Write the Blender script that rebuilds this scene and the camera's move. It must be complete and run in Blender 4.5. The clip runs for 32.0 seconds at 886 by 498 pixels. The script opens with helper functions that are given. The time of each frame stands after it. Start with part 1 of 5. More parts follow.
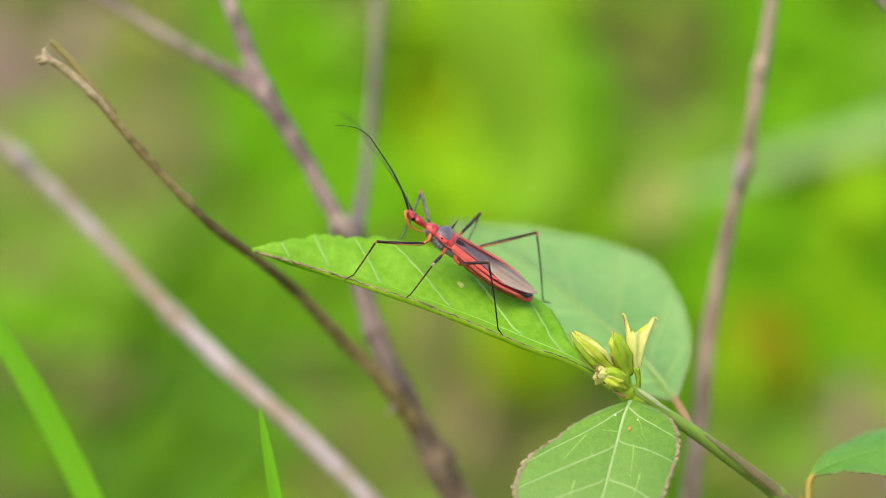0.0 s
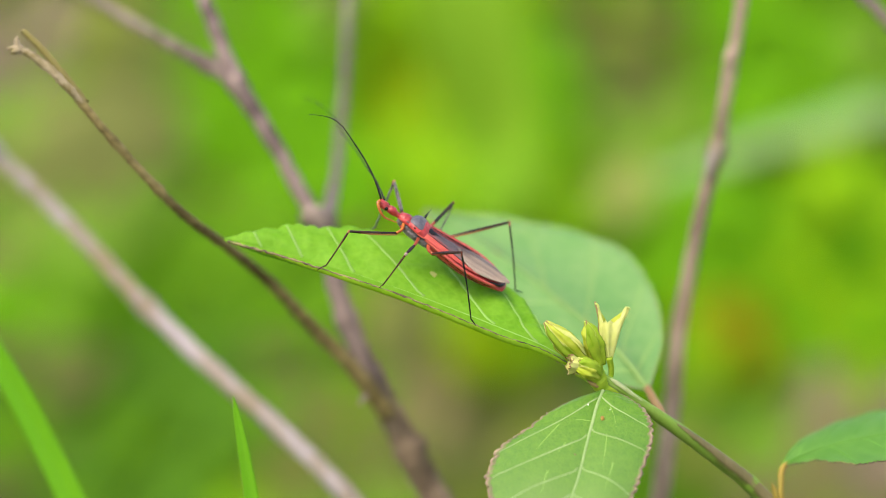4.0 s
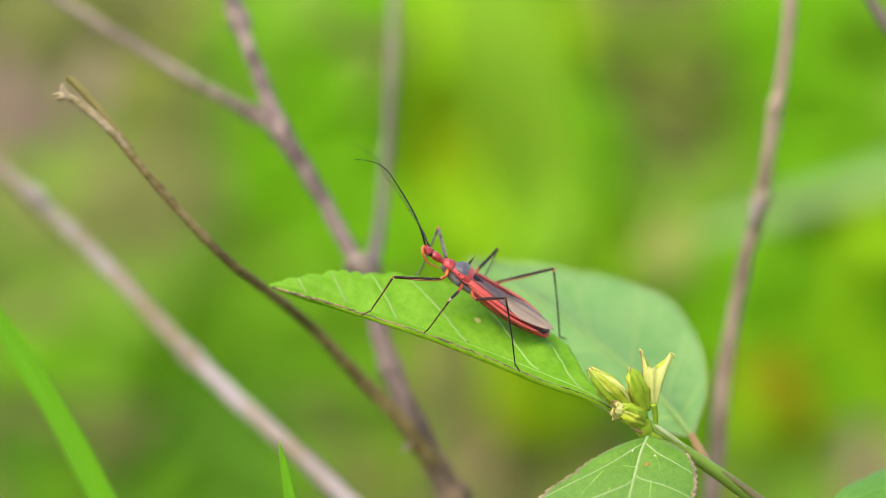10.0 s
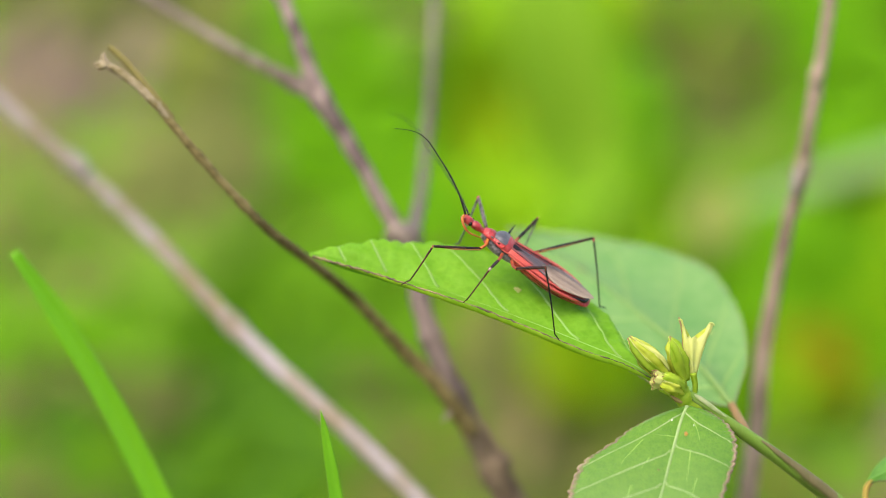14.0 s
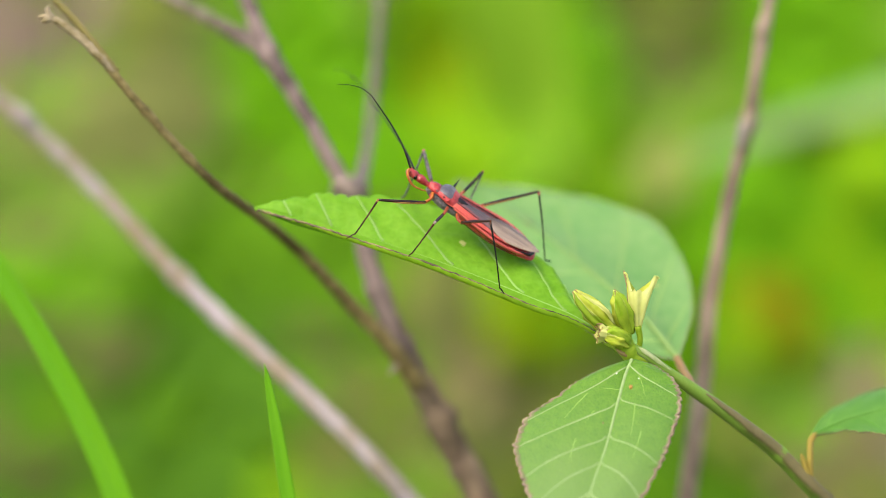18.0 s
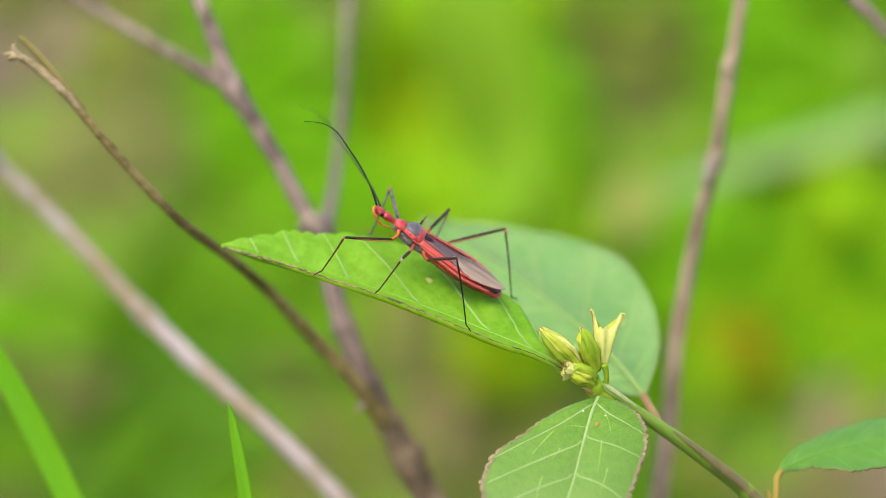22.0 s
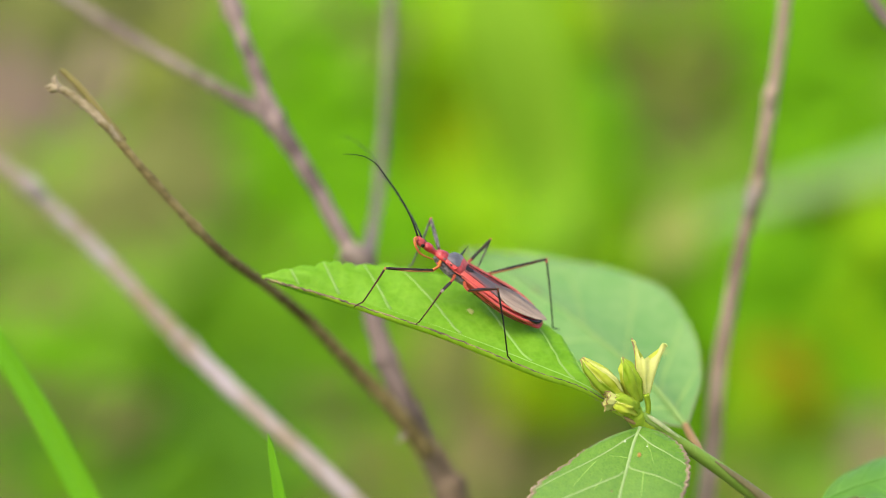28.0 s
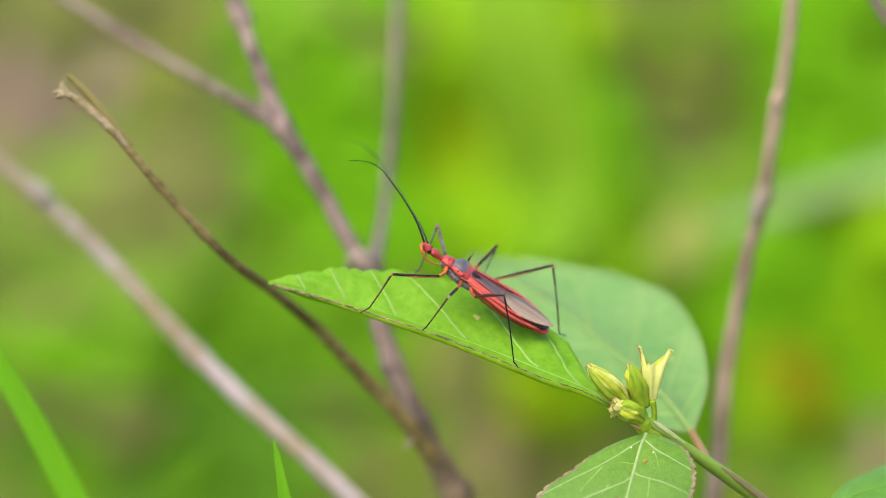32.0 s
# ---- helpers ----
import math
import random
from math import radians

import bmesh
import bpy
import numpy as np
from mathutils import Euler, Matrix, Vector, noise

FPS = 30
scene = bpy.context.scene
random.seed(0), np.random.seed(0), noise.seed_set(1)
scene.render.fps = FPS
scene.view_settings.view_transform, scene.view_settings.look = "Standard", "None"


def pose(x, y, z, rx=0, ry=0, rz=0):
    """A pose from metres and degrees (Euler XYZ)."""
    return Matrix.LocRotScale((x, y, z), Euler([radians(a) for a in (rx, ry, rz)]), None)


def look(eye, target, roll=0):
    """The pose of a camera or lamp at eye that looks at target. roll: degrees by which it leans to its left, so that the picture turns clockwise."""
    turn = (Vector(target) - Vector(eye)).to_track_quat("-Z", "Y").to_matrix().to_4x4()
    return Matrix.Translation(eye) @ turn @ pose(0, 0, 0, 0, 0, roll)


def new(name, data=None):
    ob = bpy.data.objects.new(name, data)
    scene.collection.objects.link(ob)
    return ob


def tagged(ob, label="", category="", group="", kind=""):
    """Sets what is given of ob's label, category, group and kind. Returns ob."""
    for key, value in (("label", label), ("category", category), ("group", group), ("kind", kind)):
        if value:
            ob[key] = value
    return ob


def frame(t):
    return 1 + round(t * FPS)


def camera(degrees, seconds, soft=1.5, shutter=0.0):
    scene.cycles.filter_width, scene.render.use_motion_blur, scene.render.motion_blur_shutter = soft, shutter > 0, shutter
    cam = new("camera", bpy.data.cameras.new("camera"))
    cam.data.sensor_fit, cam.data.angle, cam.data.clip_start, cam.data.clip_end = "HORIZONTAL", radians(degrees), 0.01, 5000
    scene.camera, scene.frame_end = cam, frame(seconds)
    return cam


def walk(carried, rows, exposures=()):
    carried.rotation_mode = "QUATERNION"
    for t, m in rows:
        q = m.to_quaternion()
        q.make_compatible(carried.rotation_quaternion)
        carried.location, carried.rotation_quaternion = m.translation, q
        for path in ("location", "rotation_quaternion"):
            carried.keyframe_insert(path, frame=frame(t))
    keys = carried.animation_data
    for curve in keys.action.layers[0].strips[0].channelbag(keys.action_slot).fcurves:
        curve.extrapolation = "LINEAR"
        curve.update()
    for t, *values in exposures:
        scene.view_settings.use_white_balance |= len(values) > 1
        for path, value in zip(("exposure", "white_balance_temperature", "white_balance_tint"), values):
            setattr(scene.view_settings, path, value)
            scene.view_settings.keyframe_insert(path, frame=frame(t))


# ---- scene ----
# One plan for the whole place, in millimetres: x to the right, y away, z up, leaned 10 degrees down from the level.
MM = 0.001
PLAN = pose(0, 0, 0.40, -10, 0, 0)

# ---- camera ----
cam = camera(15.4, 32.0, soft=0.8)
cam.data.dof.use_dof = True
cam.data.dof.focus_distance = 0.3000
cam.data.dof.aperture_fstop = 10.2
cam.data.dof.aperture_blades = 9

# seconds, place in the plan (mm), turn to the right, up, and lean (degrees)
PATH = [
    (0, -0.00, 0.00, 0.00, 0.000, 0.000, -0.000),
    (0.5, -0.40, -0.09, 0.95, 0.019, -0.290, 0.095),
    (1, -1.06, 0.08, 0.90, 0.171, -0.329, 0.102),
    (1.5, -1.26, 0.04, 0.76, 0.124, -0.368, 0.067),
    (2, -1.17, -0.33, 0.60, 0.088, -0.383, 0.005),
    (2.5, -1.04, -0.00, 0.49, 0.048, -0.432, 0.083),
    (3, -0.83, -0.13, 0.87, 0.187, -0.416, 0.040),
    (3.5, -0.64, -0.11, 0.81, 0.455, -0.337, 0.051),
    (5.5, -2.51, -0.14, -0.96, 0.849, 0.108, -0.049),
    (6, -2.95, 0.02, -1.15, 0.798, 0.422, -0.192),
    (6.5, -2.43, -0.16, -1.26, 0.593, 0.682, -0.121),
    (7, -1.77, -0.10, -1.54, 0.434, 0.818, -0.079),
    (7.5, -1.88, -0.08, -1.46, 0.312, 0.809, -0.021),
    (8, -1.68, -0.13, -1.75, 0.283, 0.812, -0.108),
    (8.5, -1.65, -0.09, -1.18, 0.228, 0.711, 0.003),
    (9, -1.55, -0.19, -1.26, 0.122, 0.825, -0.087),
    (9.5, -1.11, -0.39, -1.29, -0.100, 0.869, -0.018),
    (10, -1.13, -0.21, -1.78, -0.083, 0.962, -0.038),
    (10.5, -0.75, -0.42, -1.51, -0.226, 1.064, -0.007),
    (11, -1.02, -0.40, -1.45, -0.208, 1.302, -0.034),
    (11.5, -1.03, -0.37, -1.76, -0.224, 1.419, -0.053),
    (12, -1.27, -0.34, -1.91, -0.226, 1.430, -0.100),
    (12.5, -1.17, -0.53, -1.89, -0.369, 1.223, -0.022),
    (13, -0.76, -0.49, -1.77, -0.651, 0.734, -0.045),
    (13.5, -0.68, -0.25, -1.69, -0.808, 0.387, -0.127),
    (14, -0.34, -0.41, -1.75, -0.930, 0.417, -0.136),
    (14.5, -0.21, -0.56, -1.47, -0.946, 0.411, -0.168),
    (16.5, 0.94, -0.66, -1.77, -1.287, 0.578, -0.130),
    (17, 1.01, -0.46, -2.08, -1.191, 0.413, -0.080),
    (17.5, 1.20, -0.41, -1.63, -0.675, -0.112, -0.046),
    (18, 0.99, -0.42, -1.37, -0.221, -0.464, -0.089),
    (18.5, 1.22, -0.26, -1.24, 0.099, -0.657, -0.094),
    (19, 1.31, -0.07, -1.34, 0.180, -0.647, -0.035),
    (19.5, 1.39, 0.03, -1.11, 0.045, -0.676, 0.022),
    (20, 1.01, 0.08, -1.16, -0.078, -0.504, -0.083),
    (20.5, 1.08, -0.01, -0.95, -0.231, -0.351, -0.089),
    (21, 1.25, 0.00, -0.92, -0.125, -0.098, -0.077),
    (21.5, 1.21, -0.22, -1.13, 0.120, 0.108, -0.073),
    (22, 1.31, -0.43, -1.23, 0.305, 0.163, -0.048),
    (22.5, 1.83, -0.92, -1.55, 0.279, 0.082, -0.010),
    (23, 1.65, -0.39, -1.50, 0.448, -0.125, 0.083),
    (23.5, 1.57, -0.33, -1.37, 0.367, -0.282, 0.162),
    (24, 1.53, -0.04, -1.12, 0.344, -0.259, 0.163),
    (24.5, 1.58, -0.31, -1.08, 0.159, 0.063, 0.062),
    (25, 1.76, -0.15, -0.95, 0.069, 0.452, 0.118),
    (25.5, 1.47, -0.15, -1.05, 0.100, 0.544, 0.124),
    (27.5, 1.42, 0.07, -1.15, -0.242, 0.599, 0.081),
    (28, 1.63, -0.07, -1.05, -0.473, 0.666, 0.132),
    (28.5, 1.67, -0.40, -1.01, -0.605, 0.795, 0.110),
    (29, 1.53, -0.44, -1.43, -0.578, 0.847, 0.138),
    (29.5, 1.53, -0.43, -1.44, -0.518, 0.727, 0.138),
    (30, 1.77, -0.24, -1.05, -0.444, 0.469, 0.119),
    (30.5, 1.89, -0.21, -1.04, -0.466, 0.333, 0.153),
    (31, 1.76, 0.06, -0.93, -0.563, 0.407, 0.153),
    (31.5, 1.67, -0.07, -1.04, -0.624, 0.620, 0.138),
    (32, 1.90, -0.37, -0.98, -0.637, 0.758, 0.074),
]
walk(cam, [(t, PLAN @ pose(x * MM, (y - 300) * MM, z * MM, 90 + up, 0, -right) @ pose(0, 0, 0, 0, 0, -lean))
           for t, x, y, z, right, up, lean in PATH], exposures=[(0, 1.4, 7000, 9), (32, 1.4, 7000, 9)])

# ---- light ----
world = bpy.data.worlds.new("sky")
scene.world = world
world.use_nodes = True
wn = world.node_tree.nodes
sky = wn.new("ShaderNodeTexSky")
sky.sky_type, sky.sun_disc = "NISHITA", False
sky.sun_elevation, sky.sun_rotation = radians(58), radians(215)
sky.dust_density, sky.ozone_density = 4.0, 1.0
world.node_tree.links.new(sky.outputs[0], wn["Background"].inputs[0])
wn["Background"].inputs[1].default_value = 0.15
sun = new("sun", bpy.data.lights.new("sun", "SUN"))
sun.data.energy, sun.data.angle, sun.data.color = 0.5, radians(60), (1.0, 0.95, 0.86)
sun.matrix_world = look((-0.9, -1.25, 3.0), (0, 0, 0.4))


# ---- materials ----
def nodes_of(name):
    m = bpy.data.materials.new(name)
    m.use_nodes = True
    return m, m.node_tree.nodes, m.node_tree.links


def mat(name, c1, c2, grain=900.0, blotch=150.0, rough=0.5, bump=0.3, fine=4000.0, through_light=0.0, spec=0.5,
        sheen=0.0, stretch=(1, 1, 1), c3=None, spread=0.5, coat=0.0, net=0.0, tip=None):
    """Two colours mixed by noise at two scales, with fine relief; through_light: how much light passes a thin leaf;
    tip: the colour towards the lower end."""
    m, n, l = nodes_of(name)
    bsdf = n["Principled BSDF"]
    co, mp = n.new("ShaderNodeTexCoord"), n.new("ShaderNodeMapping")
    mp.inputs["Scale"].default_value = stretch
    l.new(co.outputs["Object"], mp.inputs[0])
    big, small, hair = (n.new("ShaderNodeTexNoise") for _ in range(3))
    for tex, s, d in ((big, blotch, 3.0), (small, grain, 4.0), (hair, fine, 5.0)):
        tex.inputs["Scale"].default_value, tex.inputs["Detail"].default_value = s, d
        l.new(mp.outputs[0], tex.inputs["Vector"])
    ramp = n.new("ShaderNodeMapRange")
    ramp.inputs[1].default_value, ramp.inputs[2].default_value = 0.5 - spread / 2, 0.5 + spread / 2
    both = n.new("ShaderNodeMath")
    both.operation = "ADD"
    half = n.new("ShaderNodeMath")
    half.operation, half.inputs[1].default_value = "MULTIPLY", 0.5
    l.new(big.outputs[0], both.inputs[0])
    l.new(small.outputs[0], both.inputs[1])
    l.new(both.outputs[0], half.inputs[0])
    l.new(half.outputs[0], ramp.inputs[0])
    mix = n.new("ShaderNodeMix")
    mix.data_type = "RGBA"
    mix.inputs[6].default_value, mix.inputs[7].default_value = (*c1, 1), (*c2, 1)
    l.new(ramp.outputs[0], mix.inputs[0])
    colour = mix.outputs[2]
    # every thing and part a shade of its own
    info, hsv = n.new("ShaderNodeObjectInfo"), n.new("ShaderNodeHueSaturation")
    shade = n.new("ShaderNodeMapRange")
    shade.inputs[3].default_value, shade.inputs[4].default_value = 0.92, 1.08
    l.new(info.outputs["Random"], shade.inputs[0])
    l.new(shade.outputs[0], hsv.inputs["Value"])
    l.new(colour, hsv.inputs["Color"])
    colour = hsv.outputs[0]
    if c3:
        spots = n.new("ShaderNodeTexNoise")
        spots.inputs["Scale"].default_value = blotch * 0.6
        cut = n.new("ShaderNodeMapRange")
        cut.inputs[1].default_value, cut.inputs[2].default_value = 0.56, 0.70
        l.new(mp.outputs[0], spots.inputs["Vector"])
        l.new(spots.outputs[0], cut.inputs[0])
        over = n.new("ShaderNodeMix")
        over.data_type = "RGBA"
        over.inputs[7].default_value = (*c3, 1)
        l.new(cut.outputs[0], over.inputs[0])
        l.new(colour, over.inputs[6])
        colour = over.outputs[2]
    if tip:
        parts, along, ends = n.new("ShaderNodeSeparateXYZ"), n.new("ShaderNodeMapRange"), n.new("ShaderNodeMix")
        l.new(co.outputs["Generated"], parts.inputs[0])
        along.inputs[1].default_value, along.inputs[2].default_value = 0.95, 0.25
        along.inputs[3].default_value, along.inputs[4].default_value = 0.0, 0.75
        l.new(parts.outputs[2], along.inputs[0])
        ends.data_type = "RGBA"
        ends.inputs[7].default_value = (*tip, 1)
        l.new(along.outputs[0], ends.inputs[0])
        l.new(colour, ends.inputs[6])
        colour = ends.outputs[2]
    if net:
        cells, rim, paler = n.new("ShaderNodeTexVoronoi"), n.new("ShaderNodeMapRange"), n.new("ShaderNodeMix")
        cells.feature, cells.inputs["Scale"].default_value = "DISTANCE_TO_EDGE", net
        l.new(mp.outputs[0], cells.inputs["Vector"])
        rim.inputs[1].default_value, rim.inputs[2].default_value = 0.0, 0.22
        rim.inputs[3].default_value, rim.inputs[4].default_value = 0.14, 0.0
        l.new(cells.outputs["Distance"], rim.inputs[0])
        paler.data_type = "RGBA"
        paler.inputs[7].default_value = tuple(min(1.0, v * 1.35 + 0.015) for v in c2) + (1,)
        l.new(rim.outputs[0], paler.inputs[0])
        l.new(colour, paler.inputs[6])
        colour = paler.outputs[2]
    l.new(colour, bsdf.inputs["Base Color"])
    bsdf.inputs["Roughness"].default_value = rough
    bsdf.inputs["Specular IOR Level"].default_value = spec
    bsdf.inputs["Sheen Weight"].default_value = sheen
    bsdf.inputs["Coat Weight"].default_value = coat
    b = n.new("ShaderNodeBump")
    b.inputs["Strength"].default_value, b.inputs["Distance"].default_value = bump, 0.00012
    if net:
        tall = n.new("ShaderNodeMath")
        tall.operation = "ADD"
        l.new(hair.outputs[0], tall.inputs[0])
        l.new(cells.outputs["Distance"], tall.inputs[1])
        l.new(tall.outputs[0], b.inputs["Height"])
    else:
        l.new(hair.outputs[0], b.inputs["Height"])
    l.new(b.outputs[0], bsdf.inputs["Normal"])
    out = bsdf.outputs[0]
    if through_light:
        glow, blend = n.new("ShaderNodeBsdfTranslucent"), n.new("ShaderNodeMixShader")
        warm = n.new("ShaderNodeMix")
        warm.data_type, warm.blend_type = "RGBA", "MULTIPLY"
        warm.inputs[0].default_value, warm.inputs[7].default_value = 1.0, (1.25, 1.15, 0.55, 1)
        l.new(colour, warm.inputs[6])
        l.new(warm.outputs[2], glow.inputs[0])
        blend.inputs[0].default_value = through_light
        l.new(out, blend.inputs[1])
        l.new(glow.outputs[0], blend.inputs[2])
        out = blend.outputs[0]
    l.new(out, n["Material Output"].inputs[0])
    return m


LEAF = mat("leaf_green", (0.140, 0.355, 0.012), (0.215, 0.450, 0.030), 1300, 200, 0.48, 0.6, 2200, through_light=0.45, spec=0.2, spread=0.35, net=1300)
LEAF_FRONT = mat("leaf_front", (0.058, 0.190, 0.008), (0.130, 0.285, 0.018), 1800, 110, 0.5, 0.7, 2600, through_light=0.3, sheen=0.15, spec=0.3, spread=0.34, c3=(0.165, 0.295, 0.05), net=3000, tip=(0.155, 0.285, 0.078))
LEAF_BACK = mat("leaf_back", (0.118, 0.298, 0.078), (0.220, 0.375, 0.128), 700, 80, 0.5, 0.5, 2200, through_light=0.3, sheen=0.1, spec=0.2, spread=0.36)
LEAF_SIDE = mat("leaf_side", (0.075, 0.235, 0.030), (0.135, 0.315, 0.055), 700, 130, 0.5, 0.3, through_light=0.3, spec=0.18)
FOLD = mat("leaf_fold", (0.18, 0.38, 0.010), (0.29, 0.49, 0.03), 1100, 220, 0.5, 0.8, 2200, through_light=0.5, spec=0.15, spread=0.3)
VEIN = mat("leaf_vein", (0.26, 0.485, 0.10), (0.35, 0.54, 0.175), 900, 200, 0.5, 0.5, 2200, through_light=0.42, spec=0.15)
VEIN_PALE = mat("leaf_vein_pale", (0.22, 0.350, 0.11), (0.34, 0.445, 0.21), 1500, 300, 0.55, 0.5, 2600, through_light=0.2, spec=0.2)
VEIN_SOFT = mat("leaf_vein_soft", (0.20, 0.375, 0.10), (0.28, 0.42, 0.14), 900, 200, 0.55, 0.3, through_light=0.25, spec=0.2)
RIM = mat("leaf_rim", (0.060, 0.036, 0.016), (0.215, 0.185, 0.060), 1100, 700, 0.6, 0.5, spread=0.18)
RIM_PINK = mat("leaf_rim_pink", (0.13, 0.075, 0.05), (0.29, 0.215, 0.135), 2000, 600, 0.6, 0.5, spread=0.25)
RIM_SOFT = mat("leaf_rim_soft", (0.13, 0.15, 0.05), (0.20, 0.23, 0.085), 2200, 500, 0.6, 0.5, through_light=0.2, spread=0.3)
STEM = mat("stem_green", (0.145, 0.285, 0.028), (0.185, 0.275, 0.05), 900, 150, 0.5, 0.7, 2600, stretch=(1, 1, 0.35), spec=0.25)
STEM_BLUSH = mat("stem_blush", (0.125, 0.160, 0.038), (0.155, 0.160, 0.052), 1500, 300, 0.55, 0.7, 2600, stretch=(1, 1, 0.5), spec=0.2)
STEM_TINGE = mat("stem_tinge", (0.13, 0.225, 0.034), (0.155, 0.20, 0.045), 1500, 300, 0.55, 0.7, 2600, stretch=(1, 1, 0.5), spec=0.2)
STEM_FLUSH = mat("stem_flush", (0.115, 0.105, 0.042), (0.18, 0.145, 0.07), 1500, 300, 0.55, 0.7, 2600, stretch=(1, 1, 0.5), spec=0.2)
STEM_TOP = mat("stem_pale", (0.165, 0.29, 0.05), (0.26, 0.345, 0.11), 1200, 300, 0.55, 0.6, 2600, spec=0.2)
PETIOLE = mat("petiole_orange", (0.20, 0.125, 0.05), (0.28, 0.18, 0.08), 900, 200, 0.55, 0.3, spec=0.2)
PETIOLE_YELLOW = mat("petiole_yellow", (0.27, 0.17, 0.03), (0.30, 0.25, 0.05), 900, 300, 0.55, 0.4, spec=0.2)
BUD = mat("bud_yellow_green", (0.42, 0.53, 0.03), (0.60, 0.65, 0.11), 1500, 600, 0.5, 0.6, 3000, through_light=0.4, spec=0.15, spread=0.3)
BUD_GREEN = mat("bud_green", (0.24, 0.41, 0.022), (0.40, 0.53, 0.05), 1500, 500, 0.5, 0.6, 3000, through_light=0.35, spec=0.15, spread=0.3)
BUD_EDGE = mat("bud_edge", (0.22, 0.13, 0.04), (0.34, 0.24, 0.08), 1800, 500, 0.6, 0.4)
BUD_PALE = mat("bud_pale", (0.54, 0.59, 0.15), (0.68, 0.70, 0.30), 1800, 500, 0.6, 0.4, through_light=0.35, spec=0.15)
BARK = mat("bark_brown", (0.052, 0.039, 0.040), (0.19, 0.145, 0.13), 650, 130, 0.75, 1.0, 2500, stretch=(1, 1, 0.5), spread=0.18, spec=0.15)
BARK_TAN = mat("bark_tan", (0.085, 0.060, 0.042), (0.26, 0.19, 0.125), 600, 130, 0.75, 1.0, 2500, stretch=(1, 1, 0.5), spread=0.2, spec=0.15)
BARK_MID = mat("bark_mid", (0.10, 0.078, 0.062), (0.262, 0.21, 0.177), 650, 170, 0.75, 1.0, 2500, stretch=(1, 1, 0.5), spread=0.2, spec=0.15)
BARK_GREY = mat("bark_grey", (0.062, 0.044, 0.043), (0.25, 0.19, 0.17), 650, 170, 0.75, 1.0, 2500, stretch=(1, 1, 0.5), spread=0.17, spec=0.15)
BARK_PALE = mat("bark_pale", (0.185, 0.148, 0.085), (0.285, 0.252, 0.255), 500, 90, 0.7, 1.0, 2500, stretch=(1, 1, 0.6), spread=0.2, spec=0.2)
BARK_FAR = mat("bark_far", (0.10, 0.082, 0.070), (0.19, 0.16, 0.14), 600, 120, 0.75, 0.9, 2500, stretch=(1, 1, 0.5), spread=0.25, spec=0.15)
STALK = mat("stalk_brown", (0.135, 0.098, 0.070), (0.35, 0.265, 0.20), 500, 110, 0.75, 1.0, 2500, stretch=(1, 1, 0.5), spread=0.24, spec=0.15)
SLIVER = mat("twig_sliver", (0.22, 0.19, 0.06), (0.15, 0.125, 0.04), 900, 200, 0.7, 0.8, 2500, spec=0.15)
TWIG = mat("twig_olive", (0.090, 0.070, 0.024), (0.245, 0.195, 0.080), 1100, 200, 0.7, 0.9, 2500, spread=0.22, spec=0.15)
STRAW = mat("straw", (0.33, 0.27, 0.175), (0.15, 0.12, 0.045), 1200, 420, 0.7, 0.8, 2500, spread=0.2, spec=0.15)
BLADE = mat("grass_blade", (0.10, 0.33, 0.006), (0.16, 0.42, 0.014), 400, 60, 0.45, 0.4, 2500, through_light=0.35, stretch=(1, 1, 0.1), spec=0.18)
RED = mat("bug_red", (0.20, 0.008, 0.012), (0.52, 0.050, 0.050), 2600, 700, 0.3, 1.0, 4500, coat=0.2, spread=0.3, spec=0.4)
RED_PALE = mat("bug_red_pale", (0.26, 0.014, 0.012), (0.62, 0.115, 0.09), 2200, 500, 0.33, 0.8, 4500, spread=0.26, stretch=(0.15, 1, 1), spec=0.35, coat=0.1)
DARK = mat("bug_black", (0.003, 0.003, 0.0035), (0.013, 0.010, 0.009), 2500, 900, 0.24, 0.6, 6000, spec=0.28)
GREY = mat("bug_grey", (0.012, 0.010, 0.013), (0.155, 0.135, 0.135), 3600, 1300, 0.45, 1.0, 5000, sheen=0.2, spread=0.22, spec=0.35)
AMBER = mat("bug_amber", (0.20, 0.075, 0.012), (0.36, 0.17, 0.04), 2600, 700, 0.3, 0.4, 5000, spec=0.4, coat=0.2)
COXA = mat("bug_coxa", (0.15, 0.018, 0.010), (0.42, 0.075, 0.02), 2600, 900, 0.3, 0.5, 5000, spread=0.3, spec=0.4, coat=0.2)
TIBIA = mat("bug_tibia", (0.006, 0.004, 0.004), (0.12, 0.026, 0.011), 900, 260, 0.25, 0.4, 5000, spread=0.3, spec=0.4)
PATCH = mat("bug_patch", (0.026, 0.026, 0.034), (0.13, 0.125, 0.145), 1500, 500, 0.36, 0.8, 5000, sheen=0.1, spread=0.35, spec=0.45)
ORANGE = mat("bug_orange", (0.30, 0.060, 0.010), (0.50, 0.16, 0.022), 2600, 900, 0.32, 0.5, 5000, spread=0.25, spec=0.35, coat=0.15)
FEMUR = mat("bug_femur", (0.004, 0.0035, 0.004), (0.045, 0.016, 0.009), 1500, 400, 0.26, 0.4, 5000, spread=0.25, spec=0.3)
WING = mat("bug_wing", (0.014, 0.011, 0.012), (0.155, 0.110, 0.105), 2200, 700, 0.3, 0.8, 5000, spread=0.25, stretch=(0.2, 1, 1), spec=0.5, coat=0.3)
